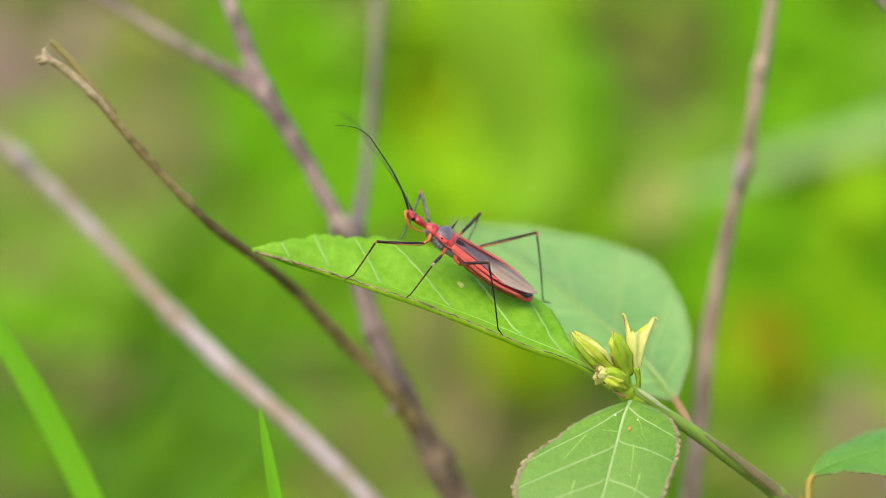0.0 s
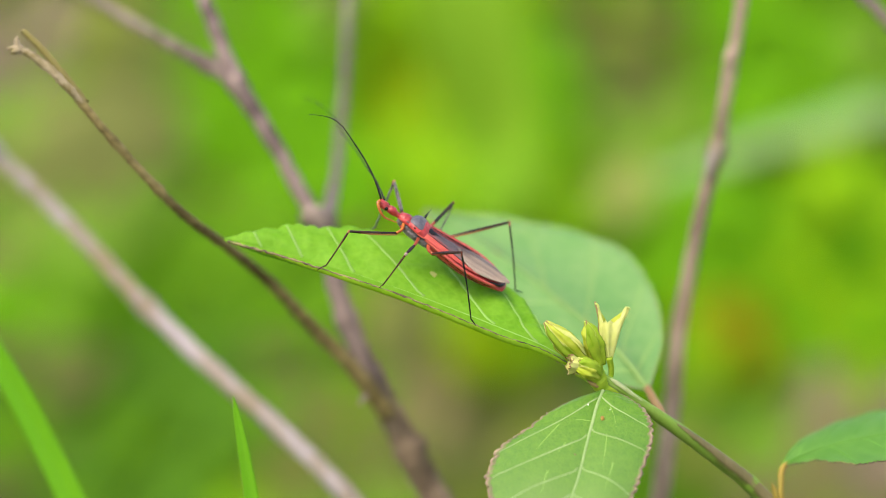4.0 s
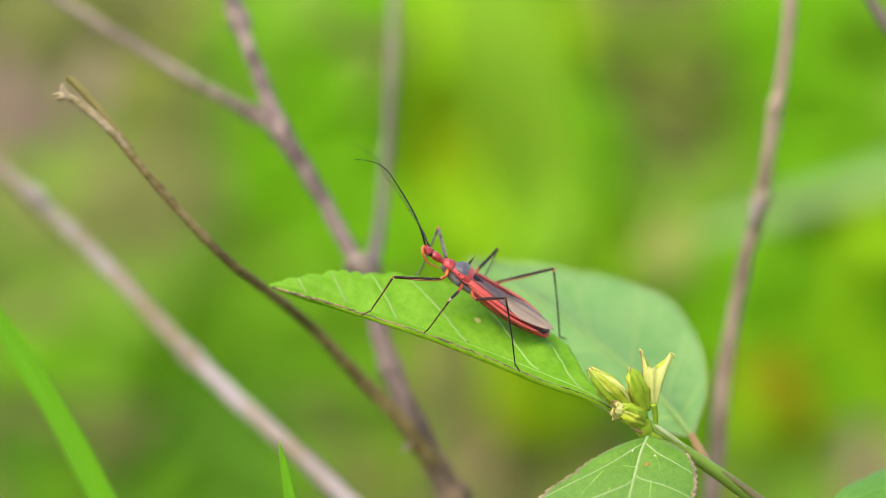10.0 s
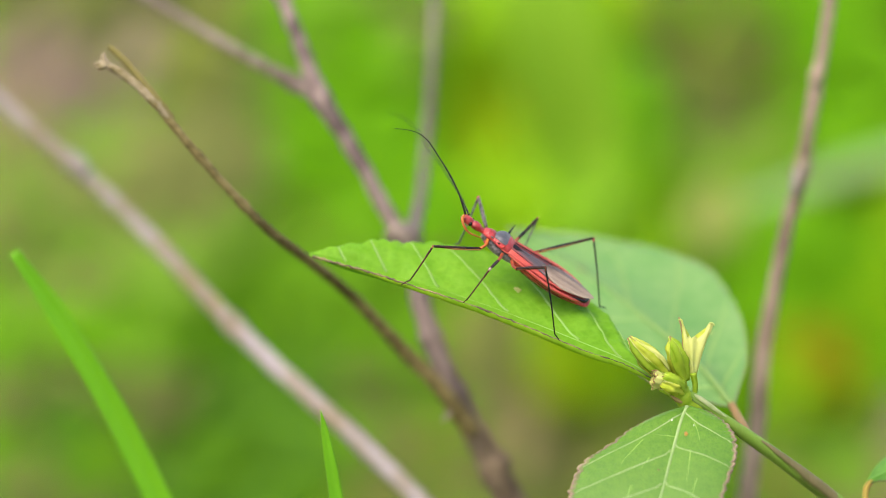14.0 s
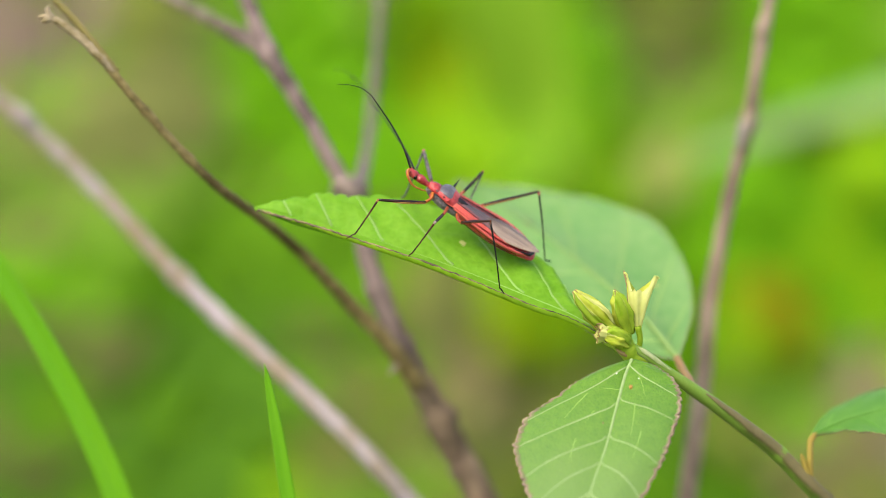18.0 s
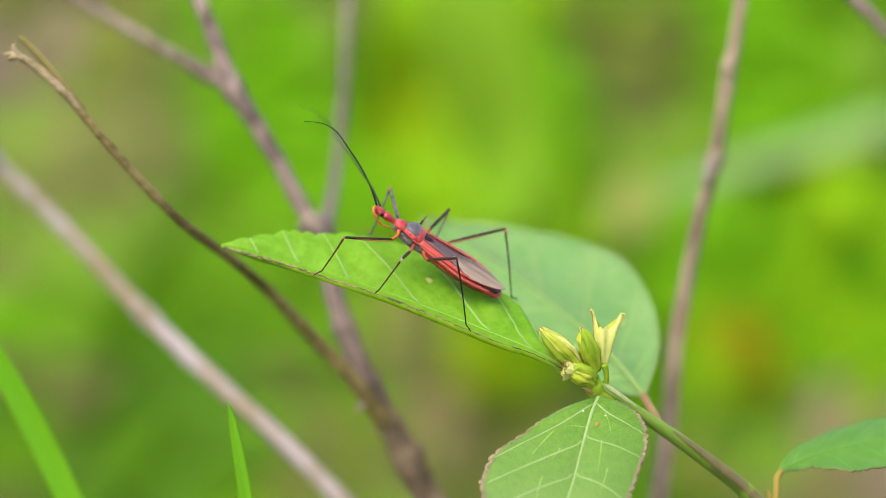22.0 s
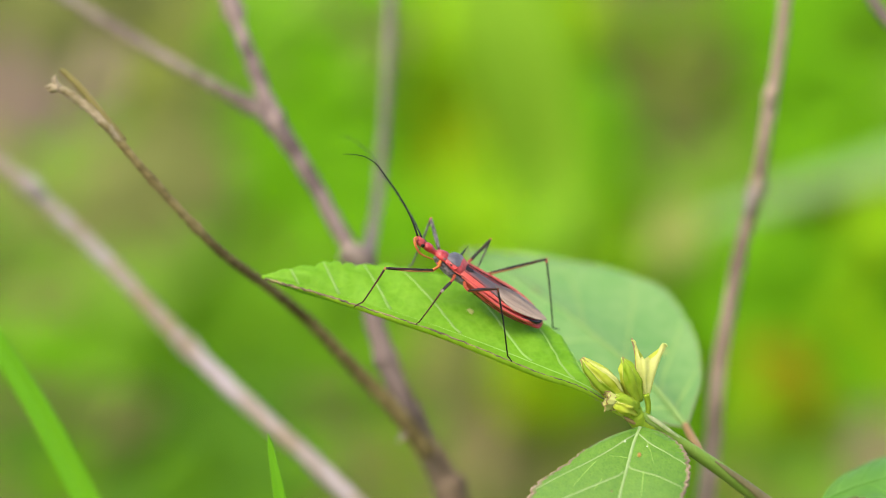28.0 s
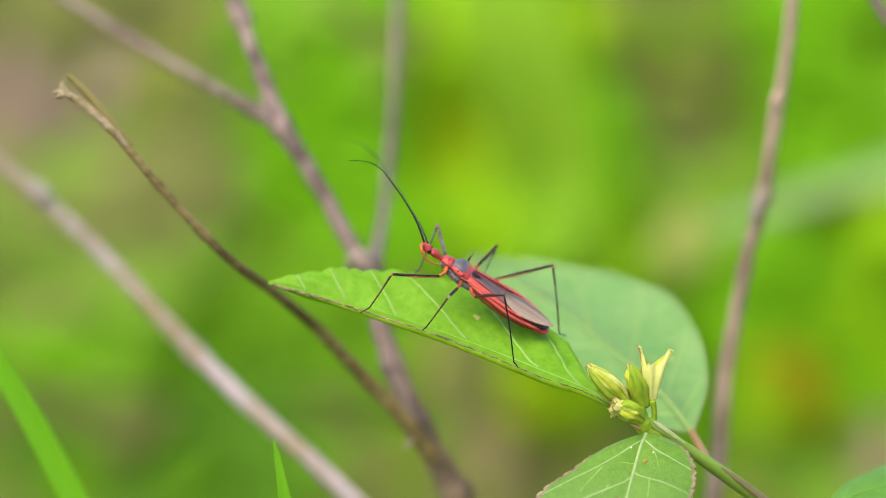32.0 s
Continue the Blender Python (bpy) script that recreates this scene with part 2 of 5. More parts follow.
FILM = mat("bug_membrane", (0.060, 0.040, 0.032), (0.315, 0.235, 0.170), 1300, 420, 0.28, 0.8, 5000, coat=0.25, spread=0.22, stretch=(0.16, 1, 1), spec=0.45)
KNEE = mat("bug_knee", (0.10, 0.035, 0.02), (0.55, 0.42, 0.36), 2600, 900, 0.3, 0.5, 5000, spread=0.25, spec=0.5, coat=0.3)
DOWN = mat("stem_down", (0.20, 0.29, 0.08), (0.36, 0.40, 0.20), 2600, 700, 0.7, 0.8, 2600, sheen=0.2, spread=0.3, spec=0.15)
GRAIN = mat("seed_orange", (0.26, 0.12, 0.02), (0.48, 0.27, 0.05), 3000, 1500, 0.5, 0.8, spread=0.2)
GRAIN_PALE = mat("seed_pale", (0.70, 0.72, 0.60), (0.75, 0.76, 0.66), 3000, 900, 0.5, 0.5)
SPOT = mat("leaf_spot", (0.40, 0.47, 0.10), (0.52, 0.54, 0.19), 2500, 900, 0.6, 0.4, through_light=0.3, spec=0.15)
SOIL = mat("soil", (0.11, 0.09, 0.05), (0.09, 0.13, 0.035), 40, 6, 0.9, 1.0, 300, c3=(0.16, 0.12, 0.08))


def wild(name, c, light=0.3, vary=0.08):
    """Foliage of the undergrowth behind, in one of its colours."""
    low, high = (tuple(v * k for v in c) for k in (1 - vary, 1 + vary))
    return mat(name, low, high, 150, 25, 0.6, 0.4, 1200, through_light=light, spec=0.08)


SPOTTED = wild("foliage_pale", (0.28, 0.335, 0.085))
LIME = wild("foliage_lime", (0.37, 0.69, 0.05), 0.1)
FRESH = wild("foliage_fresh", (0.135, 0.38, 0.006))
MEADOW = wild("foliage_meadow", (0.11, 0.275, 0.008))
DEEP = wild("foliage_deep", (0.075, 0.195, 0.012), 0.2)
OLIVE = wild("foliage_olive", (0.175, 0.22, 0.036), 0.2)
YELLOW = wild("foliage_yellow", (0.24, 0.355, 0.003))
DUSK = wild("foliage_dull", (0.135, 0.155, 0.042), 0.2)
BRIGHT = wild("foliage_bright", (0.225, 0.46, 0.008))
RUST = wild("foliage_rust", (0.225, 0.20, 0.004), 0.3)
KHAKI = wild("foliage_khaki", (0.195, 0.222, 0.062), 0.3)
MOSS = wild("foliage_moss", (0.175, 0.345, 0.032))
SAGE = wild("foliage_sage", (0.20, 0.35, 0.115), 0.15)
TAN = wild("foliage_dry", (0.225, 0.195, 0.085), 0.15)
TURF = wild("foliage_turf", (0.13, 0.24, 0.02), 0.3, 0.4)
THICKET = wild("foliage_thicket", (0.19, 0.38, 0.03), 0.4, 0.25)
MAUVE = wild("foliage_withered", (0.215, 0.165, 0.118), 0.1)


# ---- shapes ----
def V(p):
    return Vector(p)


def spline(pts, s):
    """A point on the smooth line through pts, s from 0 to 1."""
    k = min(max(s, 0.0), 1.0) * (len(pts) - 1)
    i = min(int(k), len(pts) - 2)
    f = k - i
    p1, p2 = V(pts[i]), V(pts[i + 1])
    p0 = V(pts[i - 1]) if i else p1 * 2 - p2
    p3 = V(pts[i + 2]) if i + 2 < len(pts) else p2 * 2 - p1
    d0, d1, d2 = (max((q - p).length, 1e-6) for p, q in ((p0, p1), (p1, p2), (p2, p3)))
    t1 = ((p1 - p0) / d0 * d1 + (p2 - p1) / d1 * d0) / (d0 + d1) * d1
    t2 = ((p2 - p1) / d1 * d2 + (p3 - p2) / d2 * d1) / (d1 + d2) * d1
    f2, f3 = f * f, f ** 3
    return p1 * (2 * f3 - 3 * f2 + 1) + t1 * (f3 - 2 * f2 + f) + p2 * (3 * f2 - 2 * f3) + t2 * (f3 - f2)


def between(values, s):
    k = min(max(s, 0.0), 1.0) * (len(values) - 1)
    i = min(int(k), len(values) - 2)
    return values[i] + (values[i + 1] - values[i]) * (k - i)


def tube(pts, radii, sides=10, steps=6, rough=0.0, knots=()):
    """A round limb along the line through pts; rough: uneven bark; knots: (s, swelling, length) rings."""
    radii = radii if isinstance(radii, (list, tuple)) else [radii, radii]
    count = max(2, steps * (len(pts) - 1))
    verts, faces, side = [], [], None
    for k in range(count + 1):
        s = k / count
        p = spline(pts, s)
        ahead = (spline(pts, min(1, s + 0.01)) - spline(pts, max(0, s - 0.01))).normalized()
        if side is None:
            side = ahead.orthogonal().normalized()
        side = (side - ahead * side.dot(ahead)).normalized()
        other = ahead.cross(side)
        r = between(radii, s)
        for at, swell, long in knots:
            r *= 1 + swell * math.exp(-(((s - at) / long) ** 2))
        if rough:
            p = p + rough * r * 0.7 * noise.noise_vector(p * (0.35 / max(r, 0.05)))
        for a in range(sides):
            turn = 2 * math.pi * a / sides
            way = side * math.cos(turn) + other * math.sin(turn)
            rr = r * (1 + rough * noise.noise((p + way * r) * (0.8 / max(r, 0.05))))
            verts.append(p + way * rr)
    for k in range(count):
        for a in range(sides):
            b = (a + 1) % sides
            faces.append((k * sides + a, k * sides + b, (k + 1) * sides + b, (k + 1) * sides + a))
    for ring, flip in ((0, True), (count, False)):
        tip = sum((verts[ring * sides + a] for a in range(sides)), Vector()) / sides
        verts.append(tip)
        for a in range(sides):
            b = (a + 1) % sides
            one, two = ring * sides + a, ring * sides + b
            faces.append((two, one, len(verts) - 1) if flip else (one, two, len(verts) - 1))
    return verts, faces


def loft(rings, sides=20, steps=5):
    """A body along x through rings of (x, z, half width, height above, depth below)."""
    verts, faces = [], []
    count = steps * (len(rings) - 1)
    for k in range(count + 1):
        s = k / count
        x, z, w, up, down = (between([r[j] for r in rings], s) for j in range(5))
        if steps > 1:
            a = spline([(r[0], r[1], r[2]) for r in rings], s)
            b = spline([(r[3], r[4], 0) for r in rings], s)
            x, z, w, up, down = a.x, a.y, max(a.z, 0.01), max(b.x, 0.01), max(b.y, 0.01)
        for j in range(sides):
            t = 2 * math.pi * j / sides
            verts.append(V((x, w * math.cos(t), z + (up if math.sin(t) > 0 else down) * math.sin(t))))
    for k in range(count):
        for a in range(sides):
            b = (a + 1) % sides
            faces.append((k * sides + a, (k + 1) * sides + a, (k + 1) * sides + b, k * sides + b))
    faces.append(tuple(range(sides)))
    faces.append(tuple(reversed(range(count * sides, (count + 1) * sides))))
    return verts, faces


def ball(centre, r, squash=(1, 1, 1), rings=10, sides=14):
    verts, faces = [], []
    for k in range(rings + 1):
        a = math.pi * k / rings
        for j in range(sides):
            b = 2 * math.pi * j / sides
            verts.append(V(centre) + V((math.sin(a) * math.cos(b) * squash[0], math.sin(a) * math.sin(b) * squash[1], math.cos(a) * squash[2])) * r)
    for k in range(rings):
        for j in range(sides):
            i = (j + 1) % sides
            faces.append((k * sides + j, (k + 1) * sides + j, (k + 1) * sides + i, k * sides + i))
    return verts, faces


def sheet(shape, ns, nv, thick, v0=-1.0, v1=1.0):
    """A thin solid sheet over shape(s, v), s from 0 to 1 and v from v0 to v1."""
    top = [[shape(i / ns, v0 + (v1 - v0) * j / nv) for j in range(nv + 1)] for i in range(ns + 1)]
    verts, lower = [], []
    for i in range(ns + 1):
        for j in range(nv + 1):
            a = top[min(i + 1, ns)][j] - top[max(i - 1, 0)][j]
            b = top[i][min(j + 1, nv)] - top[i][max(j - 1, 0)]
            nrm = a.cross(b)
            nrm = (nrm.normalized() if nrm.length > 1e-9 else V((0, 0, 1))) * (thick / 2)
            verts.append(top[i][j] + nrm)
            lower.append(top[i][j] - nrm)
    verts += lower
    n, w, faces = (ns + 1) * (nv + 1), nv + 1, []
    for i in range(ns):
        for j in range(nv):
            q = (i * w + j, (i + 1) * w + j, (i + 1) * w + j + 1, i * w + j + 1)
            faces += [q, tuple(n + x for x in reversed(q))]
    for i in range(ns):
        for j in (0, nv):
            a, b = i * w + j, (i + 1) * w + j
            faces.append((b, a, n + a, n + b) if j == 0 else (a, b, n + b, n + a))
    for j in range(nv):
        for i in (0, ns):
            a, b = i * w + j, i * w + j + 1
            faces.append((a, b, n + b, n + a) if i == 0 else (b, a, n + a, n + b))
    return verts, faces


def join(*shapes):
    verts, faces = [], []
    for v, f in shapes:
        n = len(verts)
        verts += v
        faces += [tuple(n + i for i in q) for q in f]
    return verts, faces


# ---- things and their parts ----
SPACE = {}


def thing(name, base, label, category, group="", kind="", turn=None):
    """A top-level thing: an Empty at its base. turn: a frame of its own in the plan."""
    ob = new(name)
    own = Matrix.Translation(base) if turn is None else turn
    ob.matrix_world = PLAN @ Matrix.Translation(own.translation * MM) @ own.to_3x3().to_4x4()
    SPACE[ob] = own.inverted()
    return tagged(ob, label, category, group, kind)


def part(name, shape, material, parent, label="", local=False, origin=None):
    """Links a shape (plan millimetres; local: in its thing's own frame) as one mesh under a thing or a part."""
    top = parent if parent in SPACE else parent.parent
    inv = SPACE[top]
    verts, faces = shape
    verts = [V(v) if local else inv @ V(v) for v in verts]
    at = V((0, 0, 0)) if origin is None else inv @ V(origin)
    me = bpy.data.meshes.new(name)
    me.from_pydata([(v - at) * MM for v in verts], [], faces)
    me.polygons.foreach_set("use_smooth", [True] * len(me.polygons))
    me.materials.append(material)
    me.update()
    ob = new(name, me)
    ob.parent = parent
    ob.location = at * MM
    return tagged(ob, label)


def ground_under(p, dx=0.0, dy=0.0):
    """The plan's place of the spot on the ground under p, moved by dx, dy millimetres."""
    w = PLAN @ (V(p) * MM)
    return (PLAN.inverted() @ V((w.x + dx * MM, w.y + dy * MM, -0.004))) / MM


# ---- ground ----
def ground():
    n, verts, faces = 60, [], []
    for i in range(n + 1):
        for j in range(n + 1):
            x, y = ((k / n * 2 - 1) for k in (i, j))
            x, y = 400 * x * abs(x) ** 2.5, 400 * y * abs(y) ** 2.5
            near = math.exp(-(x * x + y * y) / 30)
            verts.append((x, y, 0.03 * near * noise.noise(V((x * 1.7, y * 1.7, 0)))))
    for i in range(n):
        for j in range(n):
            a = i * (n + 1) + j
            faces.append((a, a + n + 1, a + n + 2, a + 1))
    me = bpy.data.meshes.new("ground")
    me.from_pydata(verts, [], faces)
    me.polygons.foreach_set("use_smooth", [True] * len(me.polygons))
    me.materials.append(SOIL)
    return tagged(new("ground", me), "bare brown earth with low green growth", "ground", "", "structure")


ground()


# ---- leaves ----
def leaf_shape(mid, left, right, teeth=0, bite=0.0, bite_left=None, pucker=0.0, veins=7, dip=0.0, belly=0.0, lean=0.25, quilt=0.0):
    """A leaf between its midrib and two edges, from base to tip; v is -1 at the left edge and 1 at the right one."""
    def shape(s, v):
        m = spline(mid, s)
        edge = spline(right if v > 0 else left, s)
        a = abs(v)
        across = edge - m
        p = m + across * a
        ahead = spline(mid, min(1, s + 0.02)) - spline(mid, max(0, s - 0.02))
        up = ahead.cross(across)
        up = up.normalized() * (1 if v > 0 else -1) if up.length > 1e-6 else V((0, 0, 0))
        width = across.length
        fade = min(1.0, width / 2.0)
        p = p + up * ((belly if v > 0 else dip) * 4 * a * (1 - a) * fade)
        if pucker and (v > 0 or bite_left is None):
            wave = math.sin((s - lean * a) * veins * 2 * math.pi)
            p = p + up * pucker * wave * a * (1.1 - 0.5 * a) * fade
        if quilt and v > 0:
            p = p + up * quilt * fade * min(1.0, a * 4) * noise.noise(V((p.x * 0.75, p.y * 0.75, p.z * 0.75)))
        if teeth and a > 0.8:
            tooth = abs(math.sin(s * teeth * math.pi + 0.9 * math.sin(s * 37 + v))) ** 0.7 + (0.55 if bite < 0.6 else 0.2) * noise.noise(V((s * teeth * 1.3, v, 0)))
            deep = bite if v > 0 or bite_left is None else bite_left
            p = p + across.normalized() * deep * (tooth - 0.6) * (a - 0.8) / 0.2 * fade * min(1, 0.15 + s * 3) if width > 1e-6 else p
        return p
    return shape


def on_leaf(shape, s, v, lift):
    """A place on the leaf's face, raised off it towards the light."""
    a = shape(min(1, s + 0.01), v) - shape(max(0, s - 0.01), v)
    b = shape(s, min(1, v + 0.03)) - shape(s, max(-1, v - 0.03))
    n = a.cross(b)
    n = n.normalized() if n.length > 1e-9 else V((0, 0, 1))
    return shape(s, v) + n * (lift if n.dot(V((0, -0.6, 0.8))) > 0 else -lift)


def leaf(plant, shape, material, rim=None, rim_r=0.12, vein=None, veins=(), vein_r=0.12, name="leaf", label="", ns=120, nv=28, thick=0.14,
         lean=0.25, mid_r=0.2, reach=0.96, rims=(-1, 1), vein_lift=0.13):
    """A leaf with its midrib, side veins and coloured rim as pieces of their own."""
    blade = part(name, sheet(shape, ns, nv, thick), material, plant, label)
    if vein:
        part("midrib", tube([on_leaf(shape, s / 20, 0.0, min(0.05, 0.3 * mid_r)) for s in range(21)], [mid_r, mid_r * 0.25], 8, 3), vein, blade)
        for s, v, *own in veins:
            slope = own[0] if own else lean
            run = [on_leaf(shape, min(1.0, s + slope * (k / 14) ** 0.85), v * max(0.03, reach * k / 14), vein_lift - vein_r * (1 - 0.5 * (k / 14))) for k in range(15)]
            part("vein", tube(run, [vein_r, vein_r * 0.85, vein_r * 0.5], 6, 2), vein, blade)
    if rim:
        for v in rims:
            part("rim", tube([shape(k / 260, v) for k in range(3, 260)], [rim_r * 0.5, rim_r, rim_r, rim_r * 1.1], 7, 1, 0.6), rim, blade)
    return blade


def blotch(blade, shape, s0, v0, ds, dv, material, label=""):
    """A small uneven patch on a leaf."""
    def patch(s, v):
        a, r = 2 * math.pi * s, (v + 1) / 2
        r *= 1 + 0.5 * noise.noise(V((math.cos(a) * 1.3, math.sin(a) * 1.3, s0 * 50)))
        return on_leaf(shape, s0 + ds * r * math.cos(a), v0 + dv * r * math.sin(a), 0.10)
    return part("spot", sheet(patch, 24, 4, 0.02), material, blade, label)


def weed():
    node = (17.23, 0, -13.71)
    base = ground_under(node, 75, 25)
    w = thing("flowering_weed", base, "green branching weed with toothed leaves and yellow-green buds", "plant")
    run = [(17.17, 0, -12.75), (18.12, 0.3, -13.33), (20.14, 1.2, -14.85), (22.5, 2.2, -16.45), (24.67, 3.2, -17.95), (27.95, 4.8, -20.35), (31.15, 6.5, -22.85), (34.2, 7.5, -25.95), (39.0, 11, -30.6), (47.3, 17, -41.0)]
    low = V(run[-1])
    mid = low * 0.45 + V(base) * 0.55 + V((6, 0, 0))
    girth = [0.42, 0.46, 0.52, 0.58, 0.64, 0.70, 0.75, 0.80, 0.86, 0.92]
    stem = part("stem", tube(run + [tuple(mid), tuple(base)], girth + [1.4, 1.8], 16, 10, 0.03,
                             ((0.55, 0.08, 0.012),)), STEM, w, "green stem flushed brown on top")

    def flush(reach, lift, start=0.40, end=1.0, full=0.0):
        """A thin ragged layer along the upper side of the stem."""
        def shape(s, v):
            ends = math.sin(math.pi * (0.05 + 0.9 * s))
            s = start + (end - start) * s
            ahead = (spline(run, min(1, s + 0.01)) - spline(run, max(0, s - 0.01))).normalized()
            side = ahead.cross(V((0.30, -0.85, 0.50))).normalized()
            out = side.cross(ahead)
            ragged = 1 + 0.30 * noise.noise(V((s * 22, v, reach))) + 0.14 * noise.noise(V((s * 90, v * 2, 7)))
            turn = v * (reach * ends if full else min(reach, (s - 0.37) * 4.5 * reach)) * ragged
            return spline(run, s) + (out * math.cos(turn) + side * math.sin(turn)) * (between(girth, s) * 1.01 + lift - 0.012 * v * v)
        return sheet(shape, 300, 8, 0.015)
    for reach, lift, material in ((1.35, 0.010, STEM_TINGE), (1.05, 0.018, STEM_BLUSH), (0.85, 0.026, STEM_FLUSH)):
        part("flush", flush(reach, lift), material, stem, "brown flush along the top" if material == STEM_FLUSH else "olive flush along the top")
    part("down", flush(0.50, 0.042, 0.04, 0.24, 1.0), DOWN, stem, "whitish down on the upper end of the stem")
    part("stem_top", tube([spline(run, 0.02 + 0.2 * k / 12) for k in range(13)], [0.40, 0.455, 0.47, 0.485, 0.46], 14, 3, 0.04), STEM_TOP, stem, "pale downy upper end of the stem")
    part("node", tube([(16.45, 0, -13.09), (17.18, 0, -13.7), (18.6, 0.5, -14.1)], [0.42, 0.5, 0.25], 12, 6, 0.05), BUD_GREEN, w, "pale hairy node of the stem")

    # the leaf under the insect, folded up along its midrib
    mid_line = [(16.65, 0, -13.17), (14, 1, -11.23), (11.41, 1.3, -9.74), (8.29, 1.5, -8.44), (3.09, 2.2, -6.38), (-2.13, 3, -4.46), (-7.39, 4, -2.74), (-12.67, 5, -1.22), (-17.84, 6, -0.06)]
    near = [(16.64, -0.1, -13.27), (13.96, 0.2, -11.41), (11.36, 0, -10.06), (8.24, -0.6, -9.01), (3.07, -1, -6.89), (-2.09, -0.8, -4.88), (-7.28, 0.2, -3.19), (-12.56, 2.5, -1.54), (-17.83, 5.9, -0.17)]
    far = [(16.76, 0.2, -13.07), (13.54, 2.7, -10.35), (11.77, 4.4, -8.14), (9.35, 6.3, -5.17), (4.71, 7.5, -2.01), (-2.19, 7.8, 0.38), (-7.49, 7.5, 1.02), (-12.74, 6.5, 1.12), (-17.84, 6.1, 0.04)]
    under = leaf_shape(mid_line, near, far, 27, 0.36, 0.10, pucker=0.26, veins=8, dip=0.5, belly=-0.35, lean=0.12, quilt=0.20)
    blade = leaf(w, under, LEAF, None, 0.1, VEIN, [(0.915, 1, 0.02), (0.824, 1, 0.035), (0.71, 1, 0.06), (0.556, 1, 0.14), (0.40, 1, 0.17), (0.26, 1, 0.18), (0.14, 1, 0.15)], 0.17, "leaf",
                 "bright green toothed leaf folded along its midrib", 240, 56, 0.12, 0.12, 0.09, vein_lift=0.14)
    part("rim", tube([under(k / 120, -1) for k in range(6, 120)], [0.055, 0.06, 0.085, 0.13], 7, 1, 0.9), RIM, blade, "thin brown dashed rim")
    def turned(s, v):
        k = (v + 1) / 2
        return under(0.06 + 0.92 * s, -1) + V((0, -0.22 * k + 0.3 * k * k, -0.50 * k * (1 + 0.16 * noise.noise(V((s * 45, 3, 0)))))) * (math.sin(math.pi * min(1, 0.08 + s * 0.92)) ** 0.6)
    part("fold", sheet(turned, 120, 6, 0.06), FOLD, blade, "yellow-green outer side of the folded half")
    blotch(blade, under, 0.548, 0.43, 0.0065, 0.034, SPOT, "pale yellow spot")

    # the leaf that hangs towards the viewer
    mid_line = [(17.14, -0.6, -13.92), (16.58, -1.4, -15.07), (16, -2.7, -16.81), (15.31, -4.3, -19.02), (14.52, -6, -21.61), (13.54, -7.7, -24.02), (12.31, -9.8, -27.12), (10.73, -12, -30.41)]
    left = [(16.73, -0.5, -14.08), (13.55, -1, -15.14), (10.53, -2.2, -17.09), (7.41, -3.8, -19.36), (6.46, -5.5, -21.65), (7.19, -7.4, -24.55), (8.45, -9.7, -27.88), (10.63, -12, -30.46)]
    right = [(17.55, -0.5, -13.97), (19.6, -0.9, -14.73), (20.93, -1.9, -15.97), (21.29, -3.4, -17.69), (20.46, -5.2, -20.39), (18.82, -7.3, -23.8), (16.23, -9.6, -27.64), (10.83, -12, -30.46)]
    hang = leaf_shape(mid_line, left, right, 31, 0.30, pucker=0.12, veins=6, dip=0.45, belly=0.45, lean=0.2)
    front = leaf(w, hang, LEAF_FRONT, RIM_PINK, 0.15, VEIN_PALE, [(0.03, -1, 0.40), (0.35, -1, 0.22), (0.52, -1, 0.18), (0.65, -1, 0.16), (0.78, -1, 0.12), (0.03, 1, 0.36), (0.32, 1, 0.19), (0.52, 1, 0.16), (0.65, 1, 0.14), (0.78, 1, 0.12)],
                 0.115, "leaf", "green downy leaf with a pinkish toothed rim and pale veins", 260, 48, 0.16, 0.2, 0.2, vein_lift=0.115)
    for side in (-1, 1):
        part("rim_band", sheet(lambda s, v, side=side: on_leaf(hang, 0.04 + 0.95 * s, side * (0.975 + 0.018 * v + 0.012 * noise.noise(V((s * 40, side, v)))), 0.09), 200, 3, 0.02), RIM_SOFT, front, "dull pinkish band along the edge")
    for s0, v0, s1, v1 in ((0.27, 0.0, 0.27, -0.36), (0.40, -0.25, 0.46, -0.30), (0.38, 0.3, 0.55, 0.35), (0.54, -0.35, 0.66, -0.38), (0.54, 0.5, 0.66, 0.52), (0.3, -0.5, 0.45, -0.55), (0.2, 0.35, 0.36, 0.45)):
        part("vein", tube([on_leaf(hang, s0 + (s1 - s0) * k / 8 + 0.0015 * math.sin(k * 1.7 + s0 * 40), v0 + (v1 - v0) * k / 8, 0.065) for k in range(9)], [0.045, 0.015], 6, 2), VEIN, front)
    # the broad pale leaf behind
    mid_line = [(22.1, 11, -14.32), (19.24, 14.4, -10.68), (14.13, 20, -6.18), (8.21, 26, -1.63), (0.91, 31, 2.8)]
    low_edge = [(21.88, 11, -14.43), (17.54, 12, -13.39), (11.75, 15.5, -10.28), (5.89, 22, -4.39), (0.8, 31, 2.74)]
    top_edge = [(22.31, 11, -14.21), (24.09, 19, -8.75), (20.7, 28, -1.18), (11.51, 32, 1.66), (1.03, 31, 2.86)]
    broad = leaf_shape(mid_line, low_edge, top_edge, 30, 0.25, pucker=0.14, veins=6, dip=0.6, belly=0.9, lean=0.2)
    back = leaf(w, broad, LEAF_BACK, RIM_PINK, 0.07, VEIN_SOFT, [(0.05, 1), (0.2, 1), (0.38, 1), (0.56, 1), (0.1, -1), (0.3, -1), (0.5, -1)], 0.3, "leaf",
                "broad pale bluish-green leaf", 100, 36, 0.16, 0.2, 0.3)
    blotch(back, broad, 0.76, 0.08, 0.016, 0.07, STEM_FLUSH, "small brown spot")
